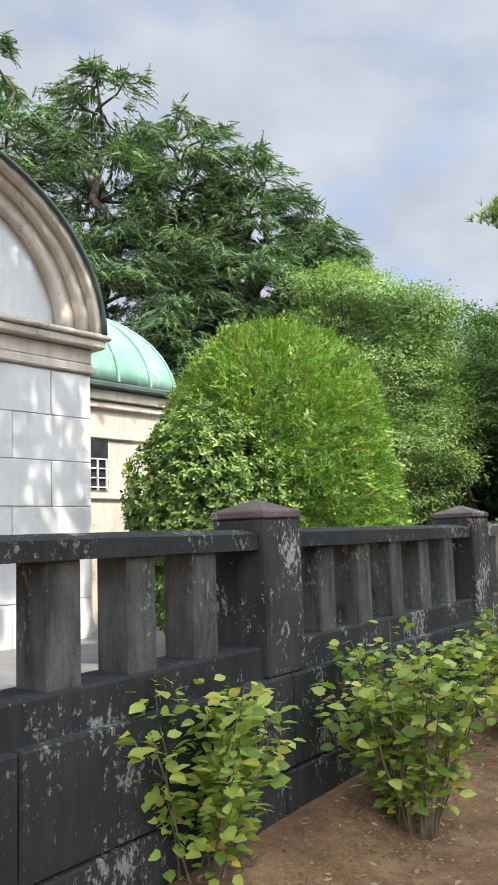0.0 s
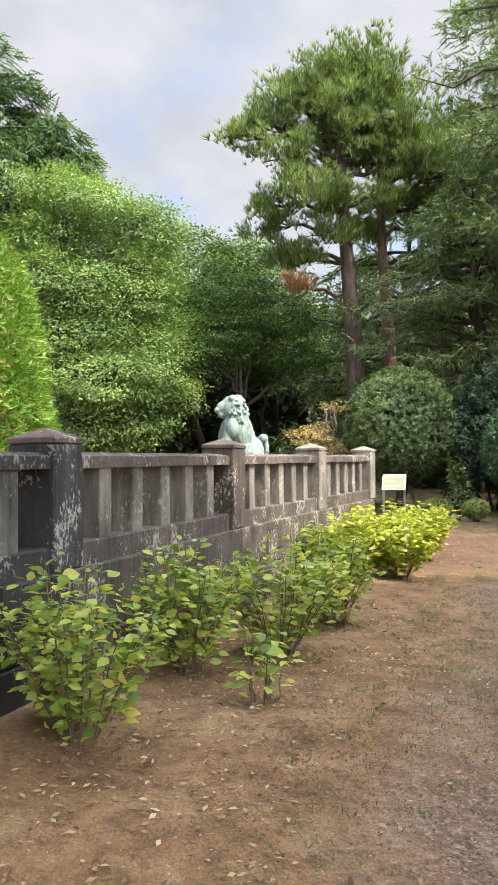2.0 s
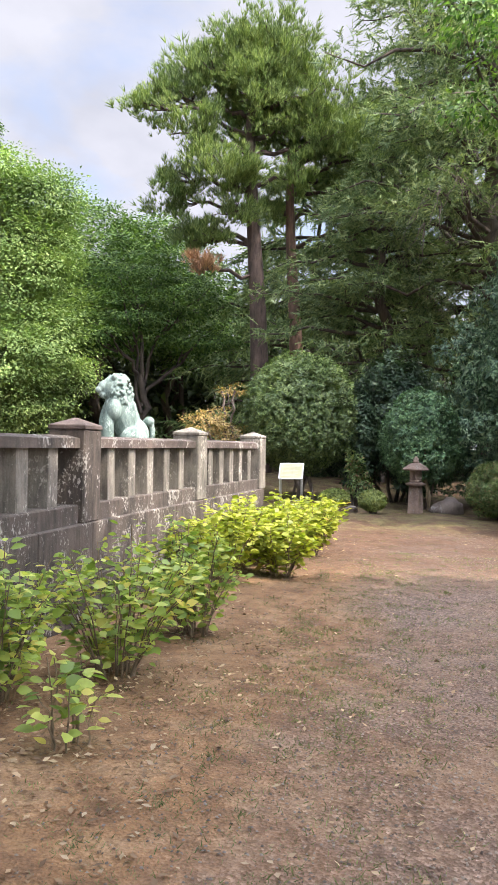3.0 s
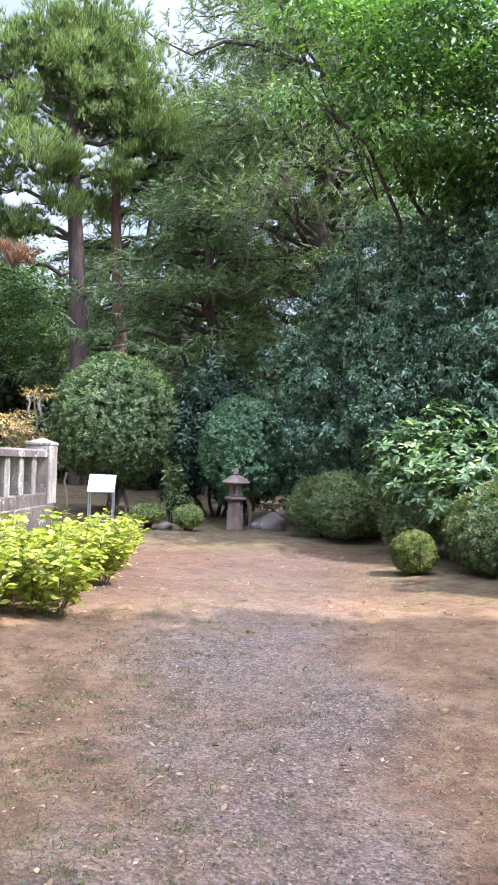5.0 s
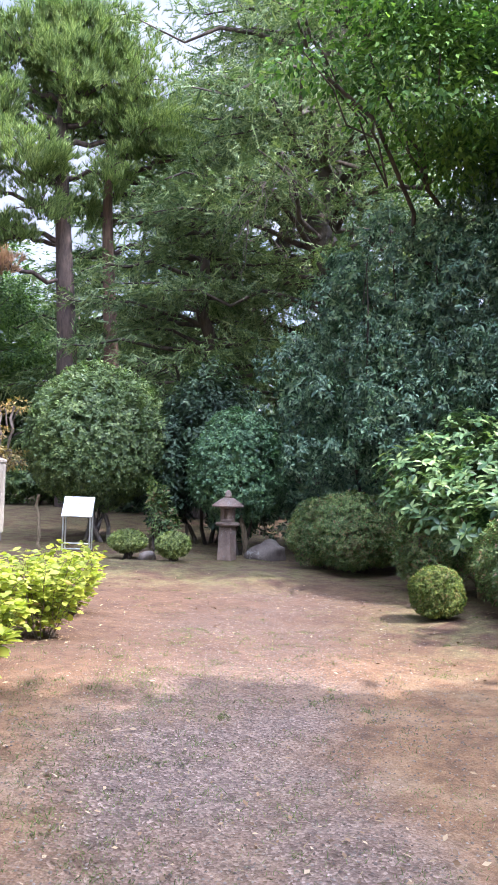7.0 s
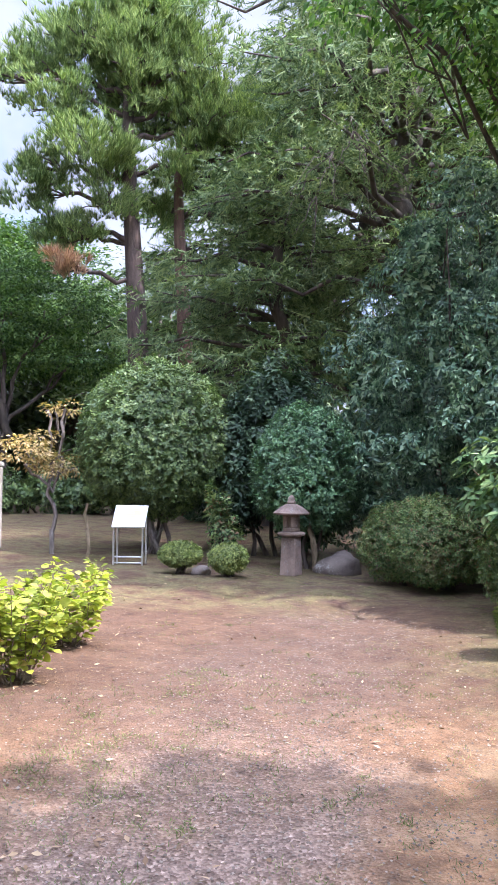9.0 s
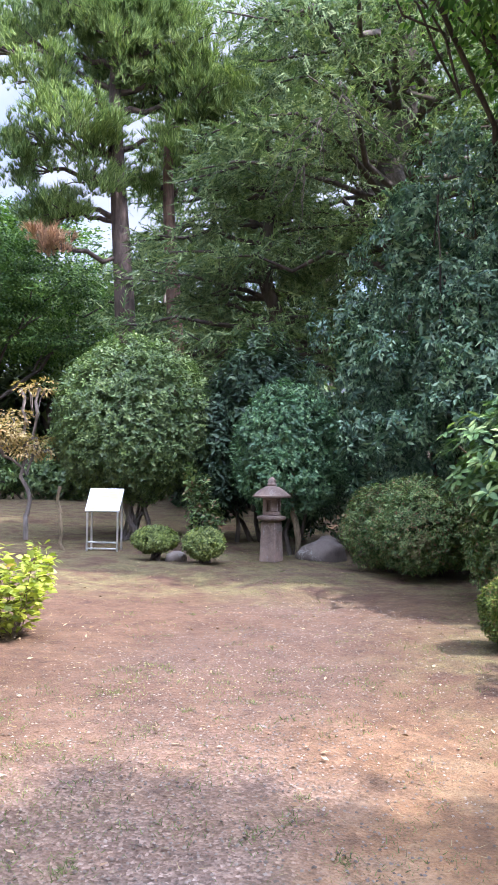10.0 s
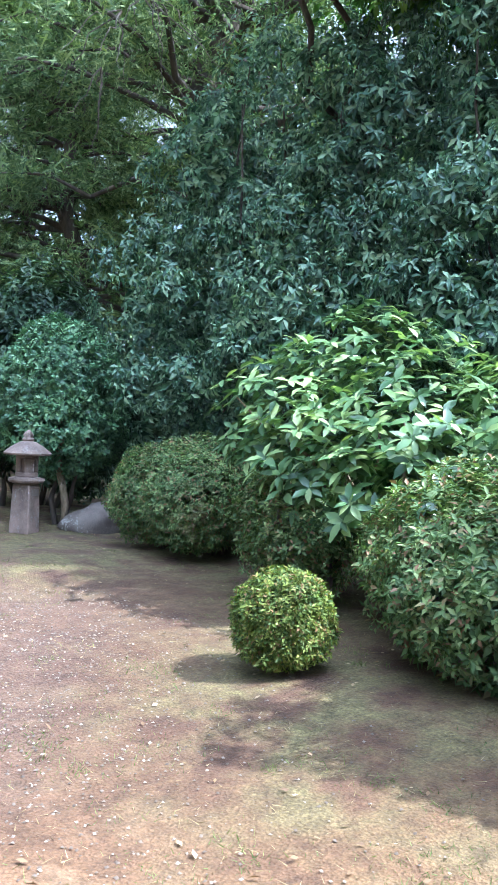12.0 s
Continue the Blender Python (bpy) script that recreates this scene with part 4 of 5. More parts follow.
        part("text_line", bm, INK, ob)


build_sign()


def build_stake():
    rg = np.random.default_rng(77)
    x, y = 9.78, 17.05
    v, f = limb(rg, (0, 0, -0.05), (-0.08, 0.03, 0.92), 0.03, 0.024, 7, 0, 8)
    ob = put("wooden_stake", np_mesh("wooden_stake", v, f, STEM, True))
    ob.location = (x, y, gz(x, y))
    tagged(ob, "thin pale wooden stake beside the round bush", "stake")


build_stake()

# ---------------------------------------------------------------- rocks
def rock(x, y, rx, ry, rz, seed, label, group=""):
    bm = bmesh.new()
    bmesh.ops.create_icosphere(bm, subdivisions=3, radius=1)
    rg = random.Random(seed)
    o = Vector((rg.uniform(0, 50), rg.uniform(0, 50), 0))
    for v in bm.verts:
        k = 1 + 0.35 * noise.noise(v.co * 1.1 + o) + 0.12 * noise.noise(v.co * 3 + o)
        v.co = Vector((v.co.x * rx * k, v.co.y * ry * k, v.co.z * rz * k))
    ob = part("garden_rock", bm, ROCK, None, "", True)
    ob.location = (x, y, gz(x, y) + rz * 0.25)
    tagged(ob, label, "rock", group)


rock(10.62, 15.0, 0.14, 0.11, 0.11, 1, "small grey rock half sunk between clipped bushes")
rock(12.62, 14.6, 0.36, 0.26, 0.24, 2, "low rounded grey rock beside the stone lantern")

# ---------------------------------------------------------------- clipped bushes and hedges
NARROW = leaf_template(0.42, 0.08, 0.12)
SMALL = leaf_template(0.55, 0.08, 0.05)
FINE = spray(6, 1.0, 0.13, 0.25, 3, 0.5)


def topiary():
    x, y = 0.80, 9.9
    rg = np.random.default_rng(21)
    ob = root("clipped_conifer", x, y, 0, "tall clipped conifer dome, bright yellow-green with brown patches", "topiary")
    v, f = limb(rg, (0, 0, -0.05), (0, 0, 2.6), 0.16, 0.05, 8, 0, 8)
    put("trunk", np_mesh("trunk", v, f, BARK_DARK, True), ob)
    n = 20000
    u = rg.uniform(0, 1, n)
    th = rg.uniform(0, 2 * np.pi, n)
    prof_z = np.array([0.15, 0.6, 1.3, 2.0, 2.6, 3.1, 3.5, 3.78, 3.92])
    prof_r = np.array([1.15, 1.30, 1.40, 1.41, 1.37, 1.22, 0.97, 0.60, 0.05])
    seg = np.sqrt(np.diff(prof_z) ** 2 + np.diff(prof_r) ** 2) * (prof_r[:-1] + prof_r[1:])
    cum = np.concatenate([[0], np.cumsum(seg)]) / seg.sum()
    z = np.interp(u, cum, prof_z)
    r = np.interp(z, prof_z, prof_r)
    dr = np.interp(z + 0.06, prof_z, prof_r) - np.interp(z - 0.06, prof_z, prof_r)
    lump = sum(0.035 * np.sin(a * th + b * z + c) for a, b, c in ((3, 2.1, 0), (5, -3.0, 1), (8, 5.0, 2), (13, 8.0, 4)))
    depth = 0.10 * rg.uniform(0, 1, n) ** 2
    R = r + lump - depth
    P = np.stack([R * np.cos(th), R * np.sin(th), z], 1)
    N = unit(np.stack([np.cos(th), np.sin(th), -dr / 0.12], 1))
    yd = unit(N * 0.8 + rg.normal(size=P.shape) * 0.7 + np.array([0, 0, 0.3]))
    zd = unit(rg.normal(size=P.shape))
    v, f = scatter(FINE[0], FINE[1], P, yd, zd, rg.uniform(0.07, 0.13, n))
    P2 = P * np.array([0.9, 0.9, 0.97])
    v2, f2 = scatter(FINE[0], FINE[1], P2[:4000], unit(N[:4000] + rg.normal(size=(4000, 3)) * 0.8), rg.normal(size=(4000, 3)), rg.uniform(0.22, 0.38, 4000))
    v, f = join([(v, f), (v2, f2)])
    put("foliage", np_mesh("foliage", v, f, L_TOPIARY), ob)


topiary()
shrub("camellia_shrub", -0.08, 8.5, [(0, 0, 1.75, 0.85, 0.8, 1.0), (0.35, 0.2, 1.5, 0.7, 0.6, 0.9), (-0.45, -0.05, 1.45, 0.35, 0.35, 0.35), (0.1, 0, 0.9, 0.8, 0.7, 0.8)], 2900, 8, 0.062, L_GLOSS, "glossy dark-green camellia shrub behind the balustrade", 31, SMALL, 8, shell=0.16, bumps=0.07, freq=8)

shrub("clipped_osmanthus", 11.24, 18.06, [(0, 0, 1.98, 1.37, 1.3, 1.40), (0.05, 0, 1.55, 1.36, 1.28, 0.85), (-0.2, 0.1, 1.85, 1.18, 1.15, 1.2)], 4800, 8, 0.068, L_BALL, "large clipped round evergreen on many bare stems", 41, SMALL, 9, 0.75, 0.10, bumps=0.05, freq=6, category="bush", stem_mat=DEADWOOD)
clipped = shrub("clipped_evergreen", 12.55, 15.35, [(0, 0, 1.60, 0.80, 0.80, 0.82), (0.0, 0, 1.2, 0.84, 0.84, 0.66), (0.1, 0.1, 1.9, 0.64, 0.64, 0.62)], 2600, 8, 0.06, L_CONE, "clipped upright evergreen behind the stone lantern", 43, SMALL, 2, 0.7, 0.12, bumps=0.06, freq=8, category="bush")
rg_t = np.random.default_rng(44)
tv_t, tf_t = limb(rg_t, (-0.12, -0.42, -0.05), (0.0, -0.05, 1.3), 0.05, 0.035, 7, 0.02, 8)
put("trunk", np_mesh("trunk", tv_t, tf_t, STEM, True), clipped)
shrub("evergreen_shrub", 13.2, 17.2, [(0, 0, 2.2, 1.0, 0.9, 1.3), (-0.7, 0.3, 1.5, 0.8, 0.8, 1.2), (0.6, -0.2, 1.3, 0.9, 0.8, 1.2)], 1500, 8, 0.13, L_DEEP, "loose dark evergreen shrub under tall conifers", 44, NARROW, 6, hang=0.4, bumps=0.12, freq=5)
shrub("young_camellia", 11.55, 16.25, [(0, 0, 0.75, 0.20, 0.2, 0.55), (0.12, 0, 0.45, 0.25, 0.24, 0.40), (-0.12, 0.05, 0.95, 0.10, 0.10, 0.35)], 150, 7, 0.085, L_HEDGE, "slender young evergreen with upright leafy shoots", 45, NARROW, 5, shell=0.6, up=1.0)
shrub("low_clipped_bush", 10.52, 15.45, [(0, 0, 0.28, 0.31, 0.31, 0.17)], 700, 7, 0.04, L_LOW, "low clipped dome bush, yellow-green, on bare stems", 46, SMALL, 8, 0.7, 0.15, bumps=0.02, category="bush", group="low bushes by the lantern")
shrub("low_clipped_bush", 10.78, 14.52, [(0, 0, 0.24, 0.27, 0.27, 0.19)], 600, 7, 0.04, L_LOW, "small clipped dome bush, yellow-green, beside a grey rock", 47, SMALL, 8, 0.6, 0.15, bumps=0.02, category="bush", group="low bushes by the lantern")

AZALEA = leaf_template(0.46, 0.09, 0.12)
shrub("azalea_hedge", 12.75, 12.85, [(0, 0, 0.62, 0.66, 0.64, 0.56), (-0.2, 0.35, 0.56, 0.52, 0.48, 0.50), (0.45, -0.35, 0.62, 0.60, 0.54, 0.54), (-0.22, -0.35, 0.54, 0.54, 0.50, 0.50)], 4200, 8, 0.042, L_HEDGE, "clipped azalea mound, dark green, at the lawn's edge", 51, NARROW, 8, 0.6, 0.10, bumps=0.05, freq=11, category="bush", group="azalea mounds")
shrub("azalea_hedge", 11.85, 10.45, [(0, 0, 0.5, 0.50, 0.5, 0.46), (0.3, 0.2, 0.55, 0.5, 0.5, 0.5)], 1300, 8, 0.042, L_HEDGE, "azalea mound with brown dead twigs showing", 52, AZALEA, 14, 0.95, 0.25, bumps=0.07, freq=12, category="bush", group="azalea mounds", stem_mat=DEADWOOD)
shrub("azalea_hedge", 11.75, 8.75, [(0, 0, 0.58, 0.85, 0.8, 0.54), (0.35, 0.6, 0.5, 0.6, 0.55, 0.45), (0.6, -0.5, 0.6, 0.9, 0.8, 0.60), (-0.38, -0.15, 0.40, 0.5, 0.55, 0.38)], 4300, 8, 0.047, L_HEDGE, "large loose azalea with dead twigs showing", 53, AZALEA, 22, 0.95, 0.16, bumps=0.09, freq=10, category="bush", group="azalea mounds", stem_mat=DEADWOOD)
# unseen mound carrying on the row, added to shade the lawn's edge
shrub("azalea_hedge", 11.35, 6.75, [(0, 0, 0.75, 0.95, 0.9, 0.75), (0.7, 0.3, 0.95, 0.9, 0.9, 0.9), (-0.25, 0.35, 0.65, 0.65, 0.6, 0.65)], 1300, 8, 0.07, L_HEDGE, "azalea mound added out of view at the end of the row", 55, NARROW, 12, 0.8, 0.16, bumps=0.09, freq=10, category="bush", group="azalea mounds")
shrub("box_ball", 10.65, 9.38, [(0, 0, 0.285, 0.26, 0.26, 0.26), (0.02, 0, 0.18, 0.265, 0.265, 0.18)], 1800, 7, 0.027, L_BOX, "small clipped ball, yellow-green on top, by the azaleas", 54, AZALEA, 6, 0.6, 0.14, bumps=0.025, freq=16, category="bush")
# unseen evergreen, placed and shaped so its shadow falls on the lawn
shrub("evergreen_shrub", 12.7, 5.5, [(0, 0, 2.5, 1.25, 1.2, 1.9), (-0.3, 1.1, 1.9, 0.95, 0.9, 1.5), (0.2, -0.8, 1.8, 1.1, 1.0, 1.7), (-0.95, 1.45, 1.6, 0.95, 0.85, 1.5), (-0.35, 1.9, 1.7, 0.8, 0.7, 1.4)], 2000, 8, 0.12, L_GLOSS, "tall loose evergreen added out of view to shade the lawn", 56, SMALL, 8, 0.8, 0.25, bumps=0.12, freq=5)



# ---------------------------------------------------------------- aucuba with large leaves
def aucuba(x, y, blobs, n_parts, n_rest, label, seed):
    rg = np.random.default_rng(seed)
    ob = root("aucuba_shrub", x, y, gz(x, y), label, "shrub")
    pieces = []
    for i in range(10):
        b = blobs[i % len(blobs)]
        pieces.append(limb(rg, (rg.normal() * 0.15, rg.normal() * 0.15, -0.03), np.array(b[:3]) + rg.normal(size=3) * 0.25, 0.02, 0.008, 6, 0.03))
    put_each("stem", pieces, STEM, ob)
    tv, tf = fine_leaf(0.44, 0.05, 0.22)
    rv, rf = mid_leaf(0.44, 0.05, 0.22)
    me = np_mesh("leaf", tv, tf, L_AUCUBA_P, True)

    def whorls(n, shell):
        C, N = blob_points(rg, n // 7 + 1, blobs, shell)
        k = len(C)
        a = (np.arange(7) * 2 * np.pi / 7)[None, :] + rg.uniform(0, 6, (k, 1))
        ax = unit(N * 0.8 + np.array([0, 0, 0.9]))
        s1 = unit(np.cross(ax, np.array([0.3, 0.9, 0.1])))
        s2 = np.cross(ax, s1)
        rad = s1[:, None] * np.cos(a)[..., None] + s2[:, None] * np.sin(a)[..., None]
        yd = unit(rad + ax[:, None] * rg.uniform(-0.25, 0.7, (k, 7, 1)) + rg.normal(size=rad.shape) * 0.2)
        P = C[:, None] + rad * 0.01 - ax[:, None] * rg.uniform(0, 0.06, (k, 7, 1))
        Z = np.repeat(ax[:, None], 7, 1)
        return P.reshape(-1, 3), yd.reshape(-1, 3), Z.reshape(-1, 3)
    P, Y, Z = whorls(n_parts, 0.1)
    order = np.argsort((P @ np.array([0.75, 0.64, -0.3])))[:n_parts]
    for i in order:
        yv = Vector(Y[i]); xv = yv.cross(Vector(Z[i])).normalized(); zv = xv.cross(yv)
        s = rg.uniform(0.085, 0.165)
        m = Matrix((xv, yv, zv)).transposed().to_4x4() @ Matrix.Scale(s, 4)
        m.translation = Vector(P[i])
        put("leaf", me, ob, m=m)
    P, Y, Z = whorls(n_rest, 0.45)
    v, f = scatter(rv, rf, P, Y, Z, rg.uniform(0.085, 0.145, len(P)))
    put("foliage", np_mesh("foliage", v, f, L_AUCUBA, True), ob)


aucuba(12.25, 9.85, [(0, 0, 1.25, 0.8, 0.8, 0.72), (0.5, -0.7, 1.35, 0.8, 0.7, 0.65), (-0.35, 0.4, 1.05, 0.55, 0.55, 0.55), (0.6, 0.6, 1.5, 0.8, 0.7, 0.65), (-0.2, -0.1, 0.9, 0.7, 0.7, 0.5), (-0.2, 0.95, 1.35, 0.6, 0.6, 0.55), (0.5, 0.9, 1.75, 0.8, 0.7, 0.55)], 290, 5600, "lush aucuba with long bright-green leaves above the azaleas", 61)

# ---------------------------------------------------------------- tall evergreen mass
BODY_1 = [(0, 0, 3.2, 1.45, 1.45, 3.1), (0.6, 1.5, 2.9, 1.2, 1.1, 2.7), (-0.7, 0.4, 2.4, 1.0, 0.95, 2.2), (0.6, -1.2, 3.8, 1.25, 1.2, 2.7), (-0.8, 2.1, 2.2, 0.85, 0.85, 2.2)]
BODY_2 = [(0.2, -0.6, 6.4, 1.5, 1.5, 1.5), (0.5, 1.2, 6.0, 1.3, 1.3, 1.3), (0, 0, 3.8, 1.5, 1.4, 3.3), (0.3, -1.5, 3.6, 1.35, 1.3, 3.1), (-0.6, 0.4, 2.2, 0.95, 0.95, 2.0)]
LANCE = leaf_template(0.42, 0.08, 0.2)
THICKET_1 = BODY_1 + billow([(0, 0, 3.4, 1.8, 1.8, 3.4), (-0.9, 0.4, 2.6, 1.3, 1.2, 2.6), (0.6, 1.6, 2.9, 1.5, 1.4, 2.9), (-0.7, -0.9, 2.0, 1.1, 1.0, 2.1), (0.6, -1.2, 4.0, 1.6, 1.5, 3.0), (-0.5, 1.5, 2.0, 1.0, 1.0, 2.2)], 15, 0.4, 0.85, 171)
THICKET_2 = BODY_2 + billow([(0, 0, 4.0, 1.9, 1.8, 3.6), (-0.8, 0.5, 2.4, 1.2, 1.2, 2.4), (0.3, -1.5, 3.8, 1.7, 1.6, 3.4), (-0.4, -1.2, 2.0, 1.2, 1.1, 2.0)], 17, 0.4, 0.85, 172)
shrub("evergreen_thicket", 14.6, 13.3, THICKET_1, 9500, 8, 0.092, L_TEAL, "tall dense dark evergreen with glossy hanging leaves", 71, LANCE, 14, 0.8, 0.3, up=0.25, open_=0.5, hang=0.75, bumps=0.30, freq=3.8, fill=0.3, category="tree")
shrub("evergreen_thicket", 15.0, 10.2, THICKET_2, 9500, 8, 0.092, L_TEAL, "dark evergreen thicket closing the garden's side", 72, LANCE, 12, 0.8, 0.3, up=0.25, open_=0.5, hang=0.75, bumps=0.30, freq=3.8, fill=0.3, category="tree")
shrub("pieris_shrub", 13.35, 8.55, [(0, 0, 1.75, 0.75, 0.75, 0.62), (0.5, -0.5, 1.9, 0.7, 0.7, 0.7), (0.1, -0.1, 1.0, 0.7, 0.7, 0.9)], 900, 8, 0.075, L_AUCUBA, "pale green leafy shrub above the azaleas", 57, NARROW, 8, 0.8, 0.2, bumps=0.1, freq=7)
shrub("evergreen_thicket", 16.0, 7.7, [(0, 0, 3.2, 1.8, 1.7, 3.2), (-0.8, 1.1, 1.9, 1.1, 1.1, 1.9), (-0.7, -0.6, 4.4, 1.2, 1.2, 1.6)], 1800, 8, 0.12, L_MAPLE, "mid-green evergreen thicket behind the azaleas", 73, NARROW, 10, 0.8, 0.25, hang=0.4, bumps=0.15, freq=5, category="tree")


# ---------------------------------------------------------------- trees
TUFT = needle_tuft(13, 1.0, 0.07, 0.62, 4)
CEDAR = spray(8, 1.0, 0.11, 0.35, 6, 0.42)


def pine(name, x, y, height, pads, label, seed, bark, trunk_r=0.32, lean=(0, 0), tufts=300, size=0.34, rust=None):
    """Pine: bare trunk, bent limbs and flat cushions of upright needle tufts. Pads: along-right, depth, height, radius, thickness."""
    rg = np.random.default_rng(seed)
    ob = root(name, x, y, gz(x, y) - 0.05, label, "tree")
    r = np.array([0.926, -0.378, 0]); d = np.array([0.378, 0.926, 0])
    t = np.linspace(0, 1, 14)[:, None]
    top = np.array([lean[0], lean[1], height])
    P = top * t + (r * np.sin(t * 7) * 0.12 + d * np.cos(t * 5) * 0.1) * t
    v, f = tube(P, trunk_r * (1 - 0.8 * t[:, 0] ** 1.3) + 0.03, 10)
    put("trunk", np_mesh("trunk", v, f, bark, True), ob)
    limbs, V, F = [], [], []
    rusty = []
    for i, (a, dep, z, rad, th) in enumerate(pads):
        c = r * a + d * dep + np.array([0, 0, z])
        zt = min(z - 0.2 * abs(a), height * 0.96)
        k = np.clip(zt / height, 0.35, 0.97)
        foot = top * k
        limbs.append(limb(rg, foot, c, 0.07 + 0.02 * rad, 0.03, 8, 0.05))
        n = int(tufts * rad * rad * 0.55) + 40
        hub = unit(rg.normal(size=(22, 3))) * rg.uniform(0.2, 1.35, (22, 1))
        hub[:, 2] *= 0.75
        q = hub[rg.integers(0, 22, n)] + rg.normal(size=(n, 3)) * np.array([0.17, 0.17, 0.15])
        pos = c + q * np.array([rad, rad, th])
        for s in range(6):
            e = c + unit(rg.normal(size=3)) * np.array([rad, rad, th * 0.4]) * 0.85
            limbs.append(limb(rg, c * 0.75 + foot * 0.25, e, 0.03, 0.01, 5, 0.04, 5))
        yd = unit(q * np.array([0.5, 0.5, 0.1]) + np.array([0, 0, 1.0]) + rg.normal(size=q.shape) * 0.25)
        w = scatter(TUFT[0], TUFT[1], pos, yd, rg.normal(size=q.shape), size * rg.uniform(0.7, 1.25, n))
        (rusty if rust and i in rust else V).append(w)
    put_each("limb", limbs, BARK_PINE, ob)
    v, f = join(V)
    put("crown", np_mesh("crown", v, f, L_PINE), ob)
    if rusty:
        v, f = join(rusty)
        put("dead_bough", np_mesh("dead_bough", v, f, L_RUST), ob, "rust-brown dead pine bough")
    return ob


def pads_in(seed, n, lo, hi, half, size):
    """Cushions filling a crown: half-width by height, thinner towards the top."""
    rg = np.random.default_rng(seed)
    out = []
    for _ in range(n):
        k = rg.uniform(0, 1)
        a = rg.uniform(-1, 1) * half * (1.0 - 0.55 * k * k)
        out.append((a, rg.uniform(-1, 1) * half * 0.5, lo + (hi - lo) * k, rg.uniform(*size), rg.uniform(0.7, 1.1)))
    return out


PADS_1 = [(-4.0, -0.5, 11.8, 0.75, 0.5), (-3.2, 0.2, 12.2, 1.1, 0.8), (-2.1, 0.4, 13.2, 1.1, 0.9), (-1.1, 0, 14.3, 0.9, 0.9),
          (0.9, 0, 13.2, 1.0, 0.9), (-3.0, 0.5, 9.7, 0.8, 0.6), (-2.6, 0.3, 8.0, 0.9, 0.7), (-2.1, -0.9, 6.6, 0.6, 0.4)]
PADS_1 += [(-2.3, -0.6, 10.9, 1.1, 0.9), (-1.5, -0.9, 9.7, 1.2, 0.9), (-2.9, 0.4, 9.0, 0.9, 0.7), (-1.2, -0.6, 8.4, 0.9, 0.6)]
PADS_1 += [(-1.9, 0.2, 7.7, 0.8, 0.5), (-1.0, -0.4, 9.3, 0.9, 0.6), (1.0, -0.5, 9.6, 0.9, 0.6), (1.2, -0.2, 11.2, 1.0, 0.7)]
PADS_1 += pads_in(5, 14, 10.4, 14.2, 2.9, (0.8, 1.25))
PADS_2 = pads_in(6, 11, 10.2, 12.8, 2.8, (0.8, 1.2)) + [(2.6, 0.3, 12.9, 0.9, 0.9), (3.2, 0.0, 11.2, 1.1, 0.9), (1.6, 0.1, 9.8, 1.0, 0.7), (2.8, 0.2, 9.2, 1.0, 0.7), (2.0, -0.2, 8.2, 0.8, 0.6), (-1.0, 0.2, 9.0, 0.8, 0.6)]
pine("pine_tree", 14.05, 25.6, 14.0, PADS_1, "tall pine with a bare dark trunk and a rusty dead bough", 81, BARK_PINE, 0.31, (-0.6, 0.2), 720, 0.29, rust=(7,))
pine("pine_tree", 15.75, 26.2, 12.3, PADS_2, "leaning pine with a reddish trunk beside its twin", 82, BARK_RED, 0.25, (-0.5, 0.1), 720, 0.29)


def conifer(name, x, y, height, spread, label, seed, leafm, tiers=30, droop=0.25, bare=0.12, sprays=55, size=0.9, lean=(0, 0), rough=0.25, wild=0.3):
    """Cedar-like tree: tiers of near level boughs carrying drooping feathery sprays."""
    rg = np.random.default_rng(seed)
    ob = root(name, x, y, gz(x, y) - 0.05, label, "tree")
    top = np.array([lean[0], lean[1], height])
    wood = [limb(rg, (0, 0, 0), top, height * 0.022 + 0.08, 0.03, 12, 0, 9)]
    V = []
    for i in range(tiers):
        k = bare + (1 - bare) * (i + rg.uniform(0, 1)) / tiers
        reach = spread * (1 - k) ** 0.45 * rg.uniform(1 - rough, 1 + rough) + 0.5
        for j in range(3 if k > 0.85 else 4):
            a = rg.uniform(0, 2 * np.pi)
            L = reach * rg.uniform(0.75, 1.1)
            foot = top * k
            tip = foot + np.array([np.cos(a) * L, np.sin(a) * L, L * rg.uniform(-0.12, 0.16)])
            wood.append(limb(rg, foot, tip, 0.035 + 0.012 * L, 0.012, 6, 0.07, 5))
            n = int(sprays * (0.35 + L / spread))
            t = rg.uniform(0.18, 1.03, n) ** 0.75
            side = np.array([-np.sin(a), np.cos(a), 0])
            sw = rg.normal(size=n) * 0.23 * L * (1.1 - 0.75 * t)
            pos = foot + (tip - foot) * t[:, None] + np.array([0, 0, 1]) * (0.07 * L * 4 * t * (1 - t))[:, None] + side * sw[:, None] + np.array([0, 0, 1]) * (rg.normal(size=n) * 0.12)[:, None]
            yd = unit(unit(tip - foot) * 0.9 + side * (np.sign(sw) * rg.uniform(0.2, 0.9, n))[:, None] + np.array([0, 0, -droop]) + rg.normal(size=(n, 3)) * wild)
            zd = np.array([0, 0, 1.0]) + rg.normal(size=(n, 3)) * (0.35 + wild)
            V.append(scatter(CEDAR[0], CEDAR[1], pos, yd, zd, size * rg.uniform(0.6, 1.2, n)))
    n = 14
    V.append(scatter(CEDAR[0], CEDAR[1], top + rg.normal(size=(n, 3)) * np.array([0.15, 0.15, 0.5]) + np.array([0, 0, -0.4]), unit(np.array([0, 0, 1.2]) + rg.normal(size=(n, 3)) * 0.4), rg.normal(size=(n, 3)), size * 0.9 * np.ones(n)))
    put_each("trunk", wood[:1], BARK_DARK, ob)
